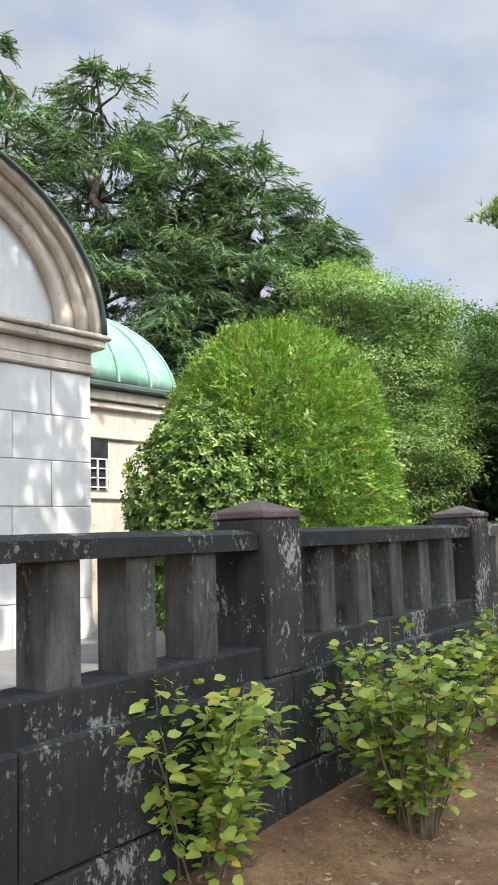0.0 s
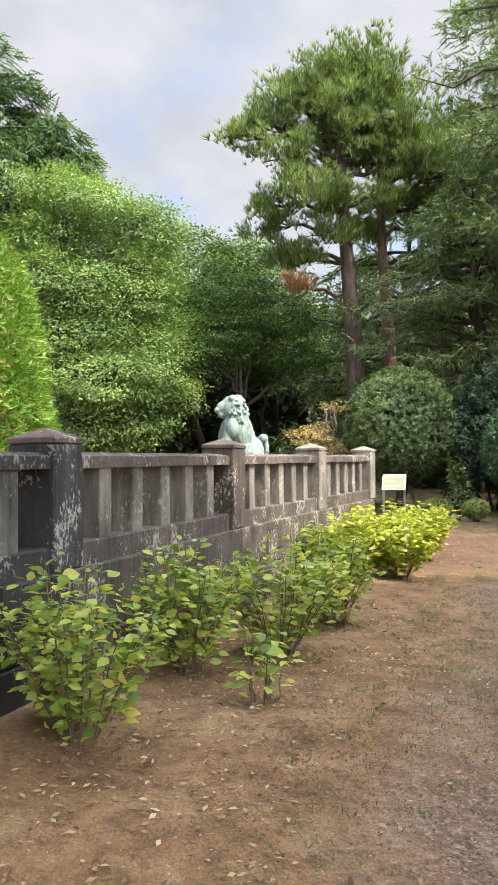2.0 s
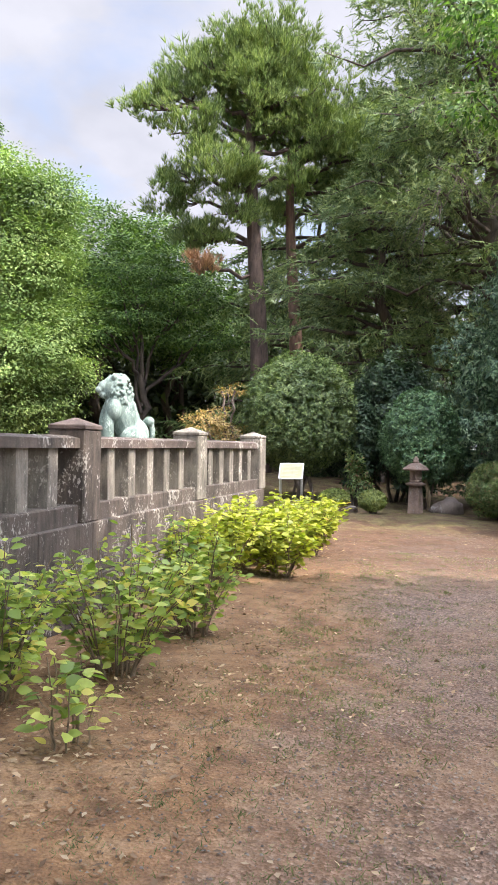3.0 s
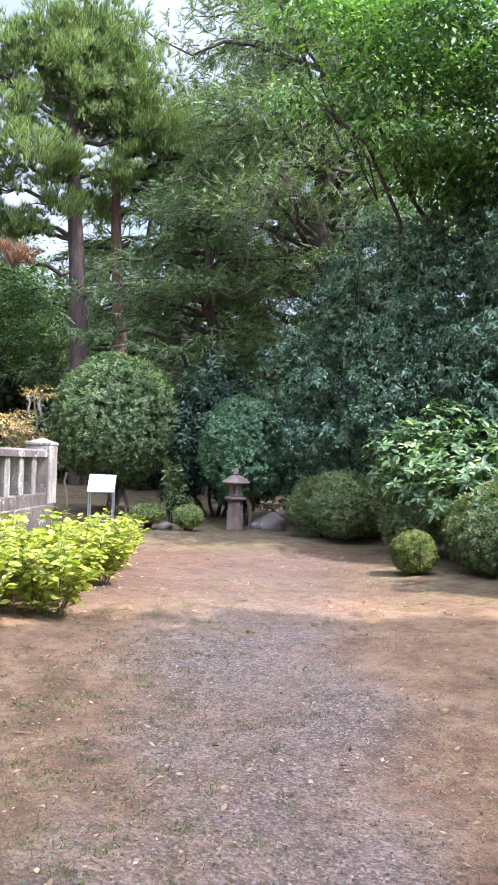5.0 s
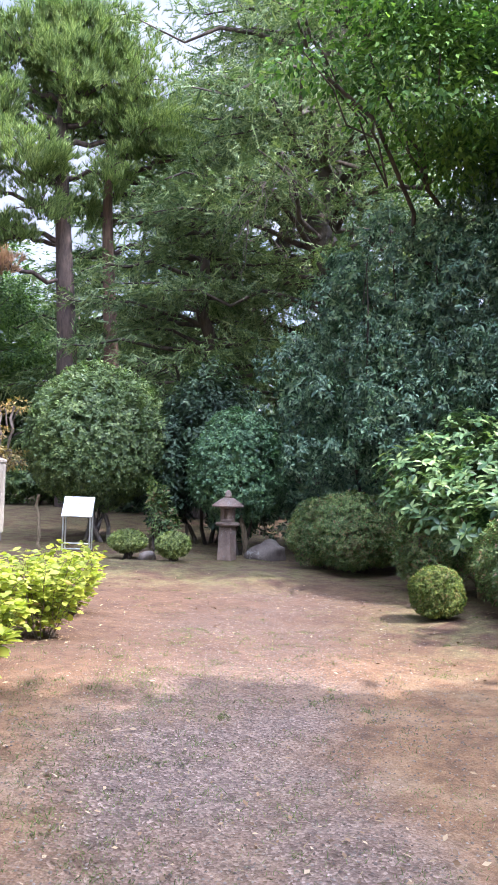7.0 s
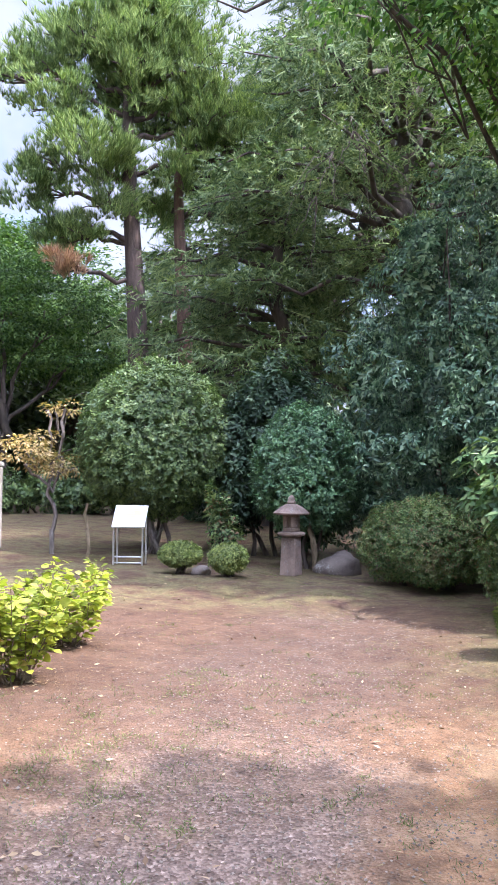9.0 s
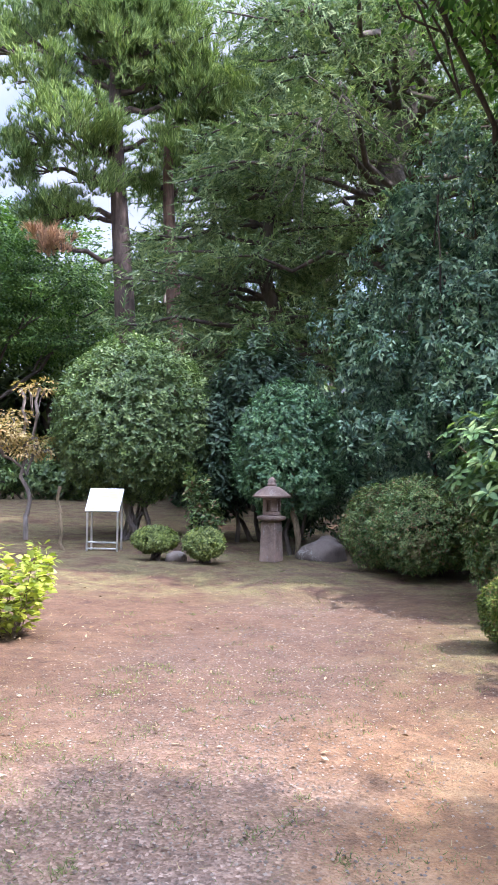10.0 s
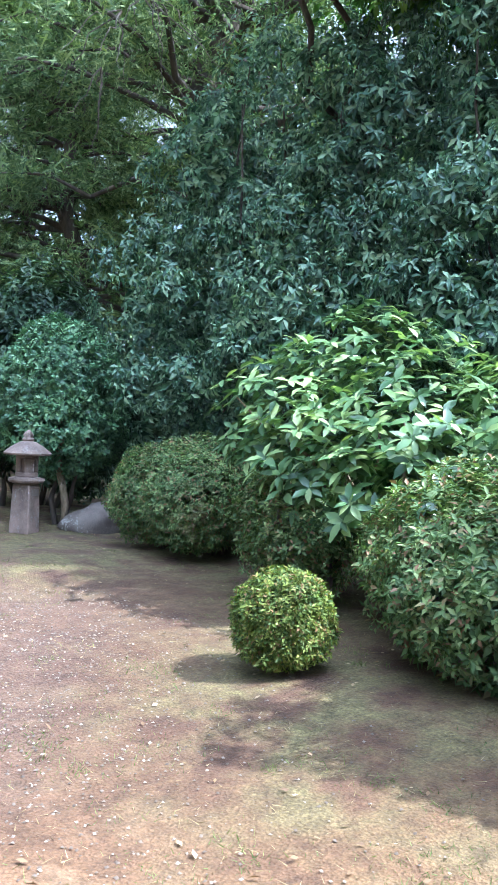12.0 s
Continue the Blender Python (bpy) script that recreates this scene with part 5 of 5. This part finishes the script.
    put_each("bough", wood[1:], BARK_DARK, ob)
    v, f = join(V)
    put("foliage", np_mesh("foliage", v, f, leafm), ob)
    return ob


CEDAR_LABEL = "tall blue-green cedar with layered drooping boughs"
for cx_, cy_, h_, sp_, sd_ in ((-8.4, 30.0, 20.5, 5.6, 91), (-4.3, 31.0, 20.0, 5.4, 92), (-1.0, 31.5, 18.4, 5.2, 93), (1.7, 32.0, 17.0, 5.0, 96), (4.4, 32.5, 14.6, 4.6, 97)):
    conifer("cedar_tree", cx_, cy_, h_, sp_, CEDAR_LABEL, sd_, L_CEDAR, 34, 0.35, 0.10, 76, 0.68)
FIR_LABEL = "tall old conifer with dense ragged boughs and bare twigs"
old = conifer("old_conifer", 17.3, 18.2, 19.0, 5.0, FIR_LABEL, 94, L_FIR, 40, 0.12, 0.26, 150, 0.36, rough=0.45, wild=0.9)
def bare_twigs(ob, x, y, n, seed):
    rg = np.random.default_rng(seed)
    for i in range(n):
        a = np.array([x + rg.normal() * 0.5, y + rg.normal() * 0.4, rg.uniform(6.2, 8.2)]) - np.array(ob.location)
        for k in range(4):
            b = a + np.array([rg.normal() * 0.5, rg.normal() * 0.4, -rg.uniform(0.5, 1.4)])
            v, f = limb(rg, a, b, 0.014, 0.004, 7, -0.05 if k % 2 else 0.15, 5)
            put("dead_twig", np_mesh("dead_twig", v, f, DEADWOOD, True), ob, "bare grey hanging twig")


bare_twigs(old, 13.9, 16.7, 3, 12)
bare_twigs(old, 13.2, 17.6, 1, 13)
conifer("old_conifer", 20.2, 23.5, 19.0, 5.5, FIR_LABEL, 95, L_FIR, 32, 0.2, 0.2, 90, 0.55, rough=0.45, wild=0.7)
conifer("old_conifer", 15.9, 21.8, 9.5, 3.2, FIR_LABEL, 98, L_FIR, 24, 0.2, 0.15, 80, 0.42, rough=0.45, wild=0.7)
conifer("old_conifer", 18.6, 30.0, 13.0, 4.6, FIR_LABEL, 99, L_FIR, 24, 0.35, 0.12, 45, 0.75, rough=0.45, wild=0.7)

TREE_A = [(0, 0, 7.2, 2.3, 2.1, 2.4), (0.3, -0.6, 4.2, 2.6, 1.9, 2.4), (-2.0, -0.2, 4.6, 1.8, 1.7, 2.2), (2.0, -0.4, 4.6, 1.7, 1.6, 2.2), (0.6, -1.0, 2.6, 2.2, 1.4, 1.2)] + billow([(0, 0, 7.6, 2.9, 2.6, 2.6), (-0.6, 0, 9.2, 2.2, 2.0, 1.9), (1.6, -0.6, 6.2, 2.3, 2.0, 2.2), (-2.0, 0, 6.4, 2.4, 2.2, 2.4), (2.4, -0.3, 4.2, 1.9, 1.8, 1.9), (0.2, -1.2, 4.4, 2.6, 2.0, 2.2), (-2.6, -0.4, 4.0, 2.0, 2.0, 2.0), (1.3, -0.5, 8.4, 1.7, 1.6, 1.6)], 9, 0.6, 1.25, 201, 0.7)
broad_tree("broadleaf_tree", 5.1, 28.2, 5.0, 0.28, TREE_A, 2200, 92, 0.62, 0.104, L_OAK, BARK_DARK, "round-crowned broadleaf tree in full green leaf", 101, template=TRI_LEAF, flat=0.34, droop=0.15)
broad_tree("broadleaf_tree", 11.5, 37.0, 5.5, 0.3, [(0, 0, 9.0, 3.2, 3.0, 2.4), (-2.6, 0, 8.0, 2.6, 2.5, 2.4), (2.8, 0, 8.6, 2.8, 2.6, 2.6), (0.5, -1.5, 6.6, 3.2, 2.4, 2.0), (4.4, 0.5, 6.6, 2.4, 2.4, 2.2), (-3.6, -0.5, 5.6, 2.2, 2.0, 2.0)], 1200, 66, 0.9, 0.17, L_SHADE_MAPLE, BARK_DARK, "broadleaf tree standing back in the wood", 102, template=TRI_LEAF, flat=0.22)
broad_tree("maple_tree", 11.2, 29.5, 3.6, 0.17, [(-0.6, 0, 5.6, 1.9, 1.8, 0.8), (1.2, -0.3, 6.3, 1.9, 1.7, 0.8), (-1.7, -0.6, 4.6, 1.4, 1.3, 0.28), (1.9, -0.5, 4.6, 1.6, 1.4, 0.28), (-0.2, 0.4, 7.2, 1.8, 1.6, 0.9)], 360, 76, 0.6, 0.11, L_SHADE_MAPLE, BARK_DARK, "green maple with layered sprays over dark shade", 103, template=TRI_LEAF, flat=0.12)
broad_tree("overhanging_maple", 16.0, 13.3, 5.4, 0.10, [(x - 1.4, y - 1.4, z, a, b, c) for x, y, z, a, b, c in [(-2.0, 0.0, 7.2, 1.1, 1.0, 0.8), (-1.4, -0.5, 8.3, 1.5, 1.4, 1.0), (-0.5, -1.1, 7.0, 1.4, 1.3, 1.0), (0.4, -1.6, 7.8, 1.9, 1.7, 1.4), (1.2, -2.4, 6.6, 1.7, 1.6, 1.4), (0, 0.2, 9.2, 2.0, 1.8, 1.2), (0.8, -3.6, 5.4, 1.3, 1.3, 0.9), (0, 0, 6.5, 1.3, 1.2, 0.7), (0.6, -0.9, 6.0, 1.2, 1.1, 0.7), (-0.8, 0.2, 6.3, 0.8, 0.8, 0.3), (-3.0, 0.5, 7.1, 0.7, 0.6, 0.18), (-2.7, 0.1, 8.0, 0.9, 0.8, 0.22), (-1.9, -0.6, 6.5, 0.8, 0.7, 0.18), (-2.8, 0.6, 8.8, 0.9, 0.8, 0.25)]], 700, 50, 0.5, 0.12, L_MAPLE, BARK_DARK, "maple branch with bright layered leaves overhanging the garden", 104, every=5, flat=0.28, droop=0.35, shell=0.7)
broad_tree("turning_maple", 9.6, 18.6, 1.5, 0.045, [(-0.5, 0, 1.75, 0.5, 0.45, 0.25), (0.1, 0, 1.55, 0.5, 0.45, 0.2), (0.15, 0, 2.5, 0.3, 0.3, 0.12), (-0.2, 0.1, 2.0, 0.3, 0.3, 0.15)], 120, 16, 0.18, 0.07, L_ORANGE, DEADWOOD, "small maple sapling with orange-brown turning leaves", 105, flat=0.3, shell=0.6)
# unseen trees added to cast shade on the path, building and thicket
SHADE_LABEL = "large broadleaf tree added out of view to cast shade"
broad_tree("shade_tree", 9.8, -3.2, 7.0, 0.32, [(0, 1.0, 9.2, 2.8, 2.4, 1.2), (-2.6, 2.6, 8.6, 2.4, 2.0, 1.0), (1.8, 3.0, 8.4, 1.9, 1.7, 0.8), (-0.2, 3.6, 8.2, 1.9, 1.7, 0.8), (-0.6, 5.2, 9.0, 1.3, 1.2, 0.5), (1.0, 5.0, 9.0, 1.3, 1.2, 0.5), (2.1, 4.2, 9.0, 1.2, 1.1, 0.5), (2.6, 3.3, 9.0, 1.2, 1.1, 0.5)], 1500, 16, 0.5, 0.38, L_OAK, BARK_DARK, SHADE_LABEL, 106, template=TRI_LEAF)
broad_tree("shade_tree", 3.2, -4.2, 7.0, 0.32, [(0, 2.0, 9.4, 2.8, 2.4, 1.3), (2.4, 4.2, 8.6, 2.3, 2.0, 1.0), (-2.2, 3.6, 8.8, 2.4, 2.2, 1.2), (0.2, 5.0, 8.2, 2.0, 1.8, 1.0), (4.6, 5.4, 9.0, 1.3, 1.2, 0.5), (3.2, 6.0, 9.0, 1.3, 1.2, 0.5)], 1200, 16, 0.5, 0.38, L_OAK, BARK_DARK, SHADE_LABEL, 107, template=TRI_LEAF)
broad_tree("shade_tree", -5.2, 0.6, 7.2, 0.3, [(1.6, 3.6, 9.0, 2.2, 2.0, 1.2), (3.3, 4.9, 9.3, 2.0, 1.8, 1.1), (5.0, 5.7, 9.2, 1.8, 1.6, 1.0), (4.4, 6.9, 9.4, 1.5, 1.3, 0.9), (0.2, 1.6, 9.2, 2.4, 2.2, 1.4), (3.2, 2.2, 9.8, 2.0, 1.8, 1.1)], 900, 14, 0.6, 0.28, L_OAK, BARK_DARK, SHADE_LABEL, 108)
broad_tree("shade_tree", 19.6, 5.6, 9.0, 0.34, [(-0.6, 1.4, 12.0, 2.6, 2.4, 1.2), (0.8, 3.0, 11.6, 2.2, 2.0, 1.1), (-2.6, 3.0, 11.4, 1.7, 1.5, 0.7), (-0.4, 4.4, 12.0, 2.0, 1.8, 1.0)], 900, 16, 0.6, 0.30, L_OAK, BARK_DARK, SHADE_LABEL, 109, template=TRI_LEAF)


# ---------------------------------------------------------------- far woods closing the place
def woods():
    rg = np.random.default_rng(200)
    blobs = []
    for i in range(46):
        a = i / 45
        bx, by = -34 + 74 * a, 46 + 6 * math.sin(a * 9) - 26 * max(0, a - 0.62) / 0.38
        blobs.append((bx, by, rg.uniform(3.0, 5.5), rg.uniform(3.0, 4.5), rg.uniform(2.5, 3.5), rg.uniform(4.0, 6.0)))
    for i in range(34):
        blobs.append((-30 + 2.0 * i + rg.uniform(-0.6, 0.6), 50 + rg.uniform(-1, 1) - 22 * max(0, i - 20) / 13, 1.8, 2.2, 1.8, rg.uniform(1.8, 2.6)))
    for i in range(10):
        blobs.append((26 + rg.uniform(-2, 2), 22 - i * 3.6, rg.uniform(3.5, 6.0), 3.5, 3.0, rg.uniform(4.5, 7.0)))
    for i in range(8):
        blobs.append((-22 + rg.uniform(-2, 2), 42 - i * 5.5, rg.uniform(3.5, 6.0), 3.5, 3.5, rg.uniform(4.5, 7.0)))
    for i in range(9):
        blobs.append((-18 + i * 5.5, -16 + rg.uniform(-2, 2), rg.uniform(3.5, 6.0), 3.5, 3.5, rg.uniform(4.5, 7.0)))
    v, f = crown(rg, blobs, 6500, 17, 1.1, 0.5, TRI_LEAF, 0.35, 0.6)
    edge = [(-4 + 1.9 * i + rg.uniform(-0.5, 0.5), 43 + rg.uniform(-1, 1) - 0.9 * max(0, i - 9), rg.uniform(2.8, 4.2), 1.8, 1.4, rg.uniform(3.2, 4.4)) for i in range(15)]
    v, f = join([(v, f), crown(rg, edge, 2300, 18, 0.8, 0.42, TRI_LEAF, 0.6, 0.6)])
    keep = v[f].min(axis=1)[:, 2] > -0.2
    ob = put("woodland", np_mesh("woodland", v, f[keep], L_WOODS))
    tagged(ob, "dense dark green woodland behind the garden", "woods", kind="stuff")
    pieces = []
    for b in blobs:
        for k in range(2):
            x, y = b[0] + rg.normal() * 1.5, b[1] + rg.normal() * 1.2
            pieces.append(limb(rg, (x, y, gz(x, y) - 0.2), (x + rg.normal() * 0.5, y, rg.uniform(6, 10)), rg.uniform(0.12, 0.25), 0.06, 7, 0, 7))
    v, f = join(pieces)
    ob = put("woodland_trunks", np_mesh("woodland_trunks", v, f, BARK_DARK, True))
    tagged(ob, "dark trunks among the woodland", "trunks", kind="stuff")


woods()
shrub("understorey_shrub", 12.6, 27.0, [(0, 0, 0.7, 1.6, 0.9, 0.75), (-2.2, 0.6, 0.6, 1.4, 0.9, 0.7), (2.2, 0, 0.8, 1.4, 0.9, 0.9)], 900, 8, 0.14, L_BALL, "low green shrubs under the pines", 111, SMALL, 6, bumps=0.1, freq=5)
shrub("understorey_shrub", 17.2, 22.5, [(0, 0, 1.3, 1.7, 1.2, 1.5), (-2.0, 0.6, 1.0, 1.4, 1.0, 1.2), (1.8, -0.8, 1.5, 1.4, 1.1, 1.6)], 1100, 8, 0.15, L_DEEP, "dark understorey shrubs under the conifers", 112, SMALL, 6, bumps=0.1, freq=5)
shrub("understorey_shrub", 2.6, 23.5, [(0, 0, 0.8, 1.1, 0.8, 0.9), (-0.6, 0, 1.3, 0.6, 0.5, 0.5)], 500, 8, 0.13, L_MAPLE, "bright green low shrub beyond the balustrade", 113, SMALL, 6, bumps=0.1, freq=5)


# ---------------------------------------------------------------- hydrangeas along the balustrade
def hydrangea(x, y, h, r, seed, mat, matj, stems, leaves, label, rest=0, size=(0.07, 0.13)):
    rg = np.random.default_rng(seed)
    ob = root("hydrangea", x, y, gz(x, y), label, "shrub", "hydrangeas along the balustrade")
    tv, tf = fine_leaf(0.70, 0.05, 0.18)
    tips = []
    for i in range(stems):
        a = rg.uniform(0, 2 * np.pi)
        q = r * math.sqrt(rg.uniform(0.03, 1.0))
        tip = np.array([math.cos(a) * q, math.sin(a) * q, h * rg.uniform(0.6, 1.0) * (1 - 0.25 * (q / r) ** 2)])
        foot = np.array([math.cos(a) * 0.07, math.sin(a) * 0.07, -0.03])
        t = np.linspace(0, 1, 6)[:, None]
        P = foot + (tip - foot) * t + np.array([0, 0, 0.12 * h]) * (4 * t * (1 - t)) * 0.5 + rg.normal(size=(6, 3)) * 0.008
        v, f = tube(P, 0.005 - 0.0025 * t[:, 0], 5)
        put("stem", np_mesh("stem", v, f, STEM, True), ob)
        tips.append(P)
    me = np_mesh("leaf", tv, tf, mat, True)
    tot = leaves + rest
    P, Y, Z, S = [], [], [], []
    for i in range(tot):
        st = tips[int(rg.integers(len(tips)))]
        k = 1 - rg.uniform(0, 0.88) ** 1.4
        q = np.array([np.interp(k, np.linspace(0, 1, 6), st[:, c]) for c in range(3)])
        a = rg.uniform(0, 2 * np.pi)
        out = np.array([math.cos(a), math.sin(a), 0])
        P.append(q + out * rg.uniform(0.01, 0.085) + np.array([0, 0, rg.normal() * 0.025]))
        Y.append(unit(out + np.array([0, 0, rg.uniform(-0.25, 0.6)])))
        Z.append(unit(np.array([0, 0, 1.0]) - out * 0.1 + rg.normal(size=3) * 0.45))
        S.append(rg.uniform(*size) * (0.75 if k > 0.95 else 1.0))
    for i in range(leaves):
        yv = Vector(Y[i]); xv = yv.cross(Vector(Z[i])).normalized(); zv = xv.cross(yv)
        m = Matrix((xv, yv, zv)).transposed().to_4x4() @ Matrix.Scale(float(S[i]), 4)
        m.translation = Vector(P[i])
        put("leaf", me, ob, m=m)
    if rest:
        rv, rf = mid_leaf(0.70, 0.05, 0.18)
        v, f = scatter(rv, rf, np.array(P[leaves:]), np.array(Y[leaves:]), np.array(Z[leaves:]), np.array(S[leaves:]))
        put("foliage", np_mesh("foliage", v, f, matj, True), ob)
    return ob


GREEN = "green hydrangea with broad leaves and thin brown stems"
hydrangea(-0.06, 3.08, 0.80, 0.34, 301, L_HYD, L_HYD_J, 32, 290, GREEN, 1100, (0.036, 0.085))
hydrangea(0.88, 3.66, 0.95, 0.40, 302, L_HYD, L_HYD_J, 38, 290, GREEN, 1100, (0.036, 0.085))
hydrangea(1.85, 4.85, 0.86, 0.40, 303, L_HYD, L_HYD_J, 30, 290, GREEN, 820, (0.036, 0.085))
hydrangea(2.65, 5.95, 0.80, 0.38, 304, L_HYD, L_HYD_J, 30, 290, GREEN, 820, (0.036, 0.085))
hydrangea(2.84, 5.15, 0.42, 0.17, 305, L_HYD, L_HYD_J, 8, 60, "small leggy hydrangea with yellowing lower leaves", 40, (0.04, 0.085))
hydrangea(3.38, 6.25, 0.88, 0.46, 306, L_HYD, L_HYD_J, 30, 290, GREEN, 820, (0.036, 0.085))
hydrangea(4.15, 7.0, 0.86, 0.34, 307, L_HYD, L_HYD_J, 30, 290, GREEN, 820, (0.036, 0.085))
YELLOW = "sunlit hydrangea with yellowing leaves"
hydrangea(5.62, 9.5, 0.78, 0.45, 316, L_YEL, L_YEL_J, 20, 60, YELLOW, 800, (0.05, 0.09))
hydrangea(6.6, 10.3, 0.76, 0.42, 317, L_YEL, L_YEL_J, 20, 60, YELLOW, 800, (0.05, 0.09))
hydrangea(5.25, 8.95, 0.80, 0.48, 311, L_YEL, L_YEL_J, 22, 160, YELLOW, 1000, (0.05, 0.09))
hydrangea(5.92, 9.05, 0.74, 0.42, 312, L_YEL, L_YEL_J, 20, 150, YELLOW, 900, (0.05, 0.09))
hydrangea(6.15, 9.85, 0.80, 0.48, 313, L_YEL, L_YEL_J, 22, 150, YELLOW, 1000, (0.05, 0.09))
hydrangea(7.0, 10.35, 0.76, 0.45, 314, L_YEL, L_YEL_J, 22, 150, YELLOW, 950, (0.05, 0.09))
hydrangea(7.65, 11.35, 0.72, 0.42, 315, L_YEL, L_YEL_J, 20, 140, YELLOW, 900, (0.05, 0.09))


# ---------------------------------------------------------------- grass tufts, fallen leaves and pebbles
def litter():
    rg = np.random.default_rng(400)

    def spots(n, lo, hi):
        P = np.stack([rg.uniform(lo[0], hi[0], n), rg.uniform(lo[1], hi[1], n)], 1)
        off = (P[:, 0] - 0.46) * 0.768 - (P[:, 1] - 3.85) * 0.64
        return P[(off > 0.1) & (off < 8.5)]
    # grass in small tufts
    T = np.concatenate([spots(1000, (0, 1), (14, 17)), spots(900, (3, 2), (10, 10))])
    strip = spots(2600, (0.5, 1.0), (8, 9))
    away = (strip[:, 0] - 0.46) * 0.768 - (strip[:, 1] - 3.85) * 0.64
    T = np.concatenate([T, strip[(away > 1.35) & (away < 2.5)]])
    k = 46
    P = (T[:, None] + rg.normal(size=(len(T), k, 2)) * rg.uniform(0.02, 0.11, (len(T), 1, 1))).reshape(-1, 2)
    P3 = np.stack([P[:, 0], P[:, 1], ground_z(P[:, 0], P[:, 1]) - 0.004], 1)
    yd = unit(np.array([0, 0, 0.6]) + rg.normal(size=P3.shape) * 0.6 * np.array([1, 1, 0.1]))
    blade = (np.array([(-0.065, 0, 0), (0.065, 0, 0), (0.0, 1, 0.1)]), np.array([(0, 1, 2)]))
    v, f = scatter(blade[0], blade[1], P3, yd, rg.normal(size=P3.shape), rg.uniform(0.012, 0.036, len(P3)))
    tagged(put("grass", np_mesh("grass", v, f, L_GRASS)), "sparse tufts of short grass on bare earth", "grass", kind="stuff")
    T = np.concatenate([spots(4000, (0, 1), (14, 17)), spots(3500, (0.5, 1.5), (7, 8)), spots(9000, (0.0, 1.5), (5, 8))])
    bed = (T[:, 0] - 0.46) * 0.768 - (T[:, 1] - 3.85) * 0.64
    T = T[(np.arange(len(T)) < 5000) | (bed < 1.6)]
    feet = [o.location for o in scene.objects if o.name.startswith("hydrangea")]
    T = np.concatenate([T] + [np.array([q.x, q.y]) + rg.normal(size=(150, 2)) * 0.16 for q in feet])
    P3 = np.stack([T[:, 0], T[:, 1], ground_z(T[:, 0], T[:, 1]) + 0.008], 1)
    v, f = scatter(*leaf_template(0.5, 0.12, -0.15), P3, unit(rg.normal(size=P3.shape) * np.array([1, 1, 0.15])), np.array([0, 0, 1.0]) + rg.normal(size=P3.shape) * 0.3, rg.uniform(0.010, 0.045, len(P3)))
    tagged(put("fallen_leaves", np_mesh("fallen_leaves", v, f, L_LITTER)), "dry fallen leaves scattered on the earth", "leaves", kind="stuff")
    T = spots(22000, (4.5, 4.0), (12.5, 15))
    P3 = np.stack([T[:, 0], T[:, 1], ground_z(T[:, 0], T[:, 1]) + 0.006], 1)
    v, f = scatter(blade[0] * np.array([0.6, 1, 1]), blade[1], P3, unit(rg.normal(size=P3.shape) * np.array([1, 1, 0.12])), np.array([0, 0, 1.0]) + rg.normal(size=P3.shape) * 0.4, rg.uniform(0.015, 0.055, len(P3)))
    tagged(put("straw", np_mesh("straw", v, f, L_STRAW)), "dry straw and clipped grass on the clearing", "straw", kind="stuff")
    T = spots(90000, (0.5, 1), (11, 12))
    off = (T[:, 0] - 0.46) * 0.768 - (T[:, 1] - 3.85) * 0.64
    T = T[rg.uniform(0, 1, len(T)) < np.exp(-((off - 2.7) / 1.2) ** 2) + 0.004]
    P3 = np.stack([T[:, 0], T[:, 1], ground_z(T[:, 0], T[:, 1]) + 0.003], 1)
    chip = (np.array([(1, 0, 0), (-1, 0, 0), (0, 1, 0), (0, -1, 0), (0.2, 0.1, 0.7)], float), np.array([(0, 2, 4), (2, 1, 4), (1, 3, 4), (3, 0, 4)]))
    v, f = scatter(chip[0], chip[1], P3, rg.normal(size=P3.shape) * np.array([1, 1, 0.1]), np.array([0, 0, 1.0]) + rg.normal(size=P3.shape) * 0.3, rg.uniform(0.003, 0.009, len(P3)))
    tagged(put("gravel", np_mesh("gravel", v, f, GRAVEL)), "small grey gravel on the worn track", "gravel", kind="stuff")


litter()
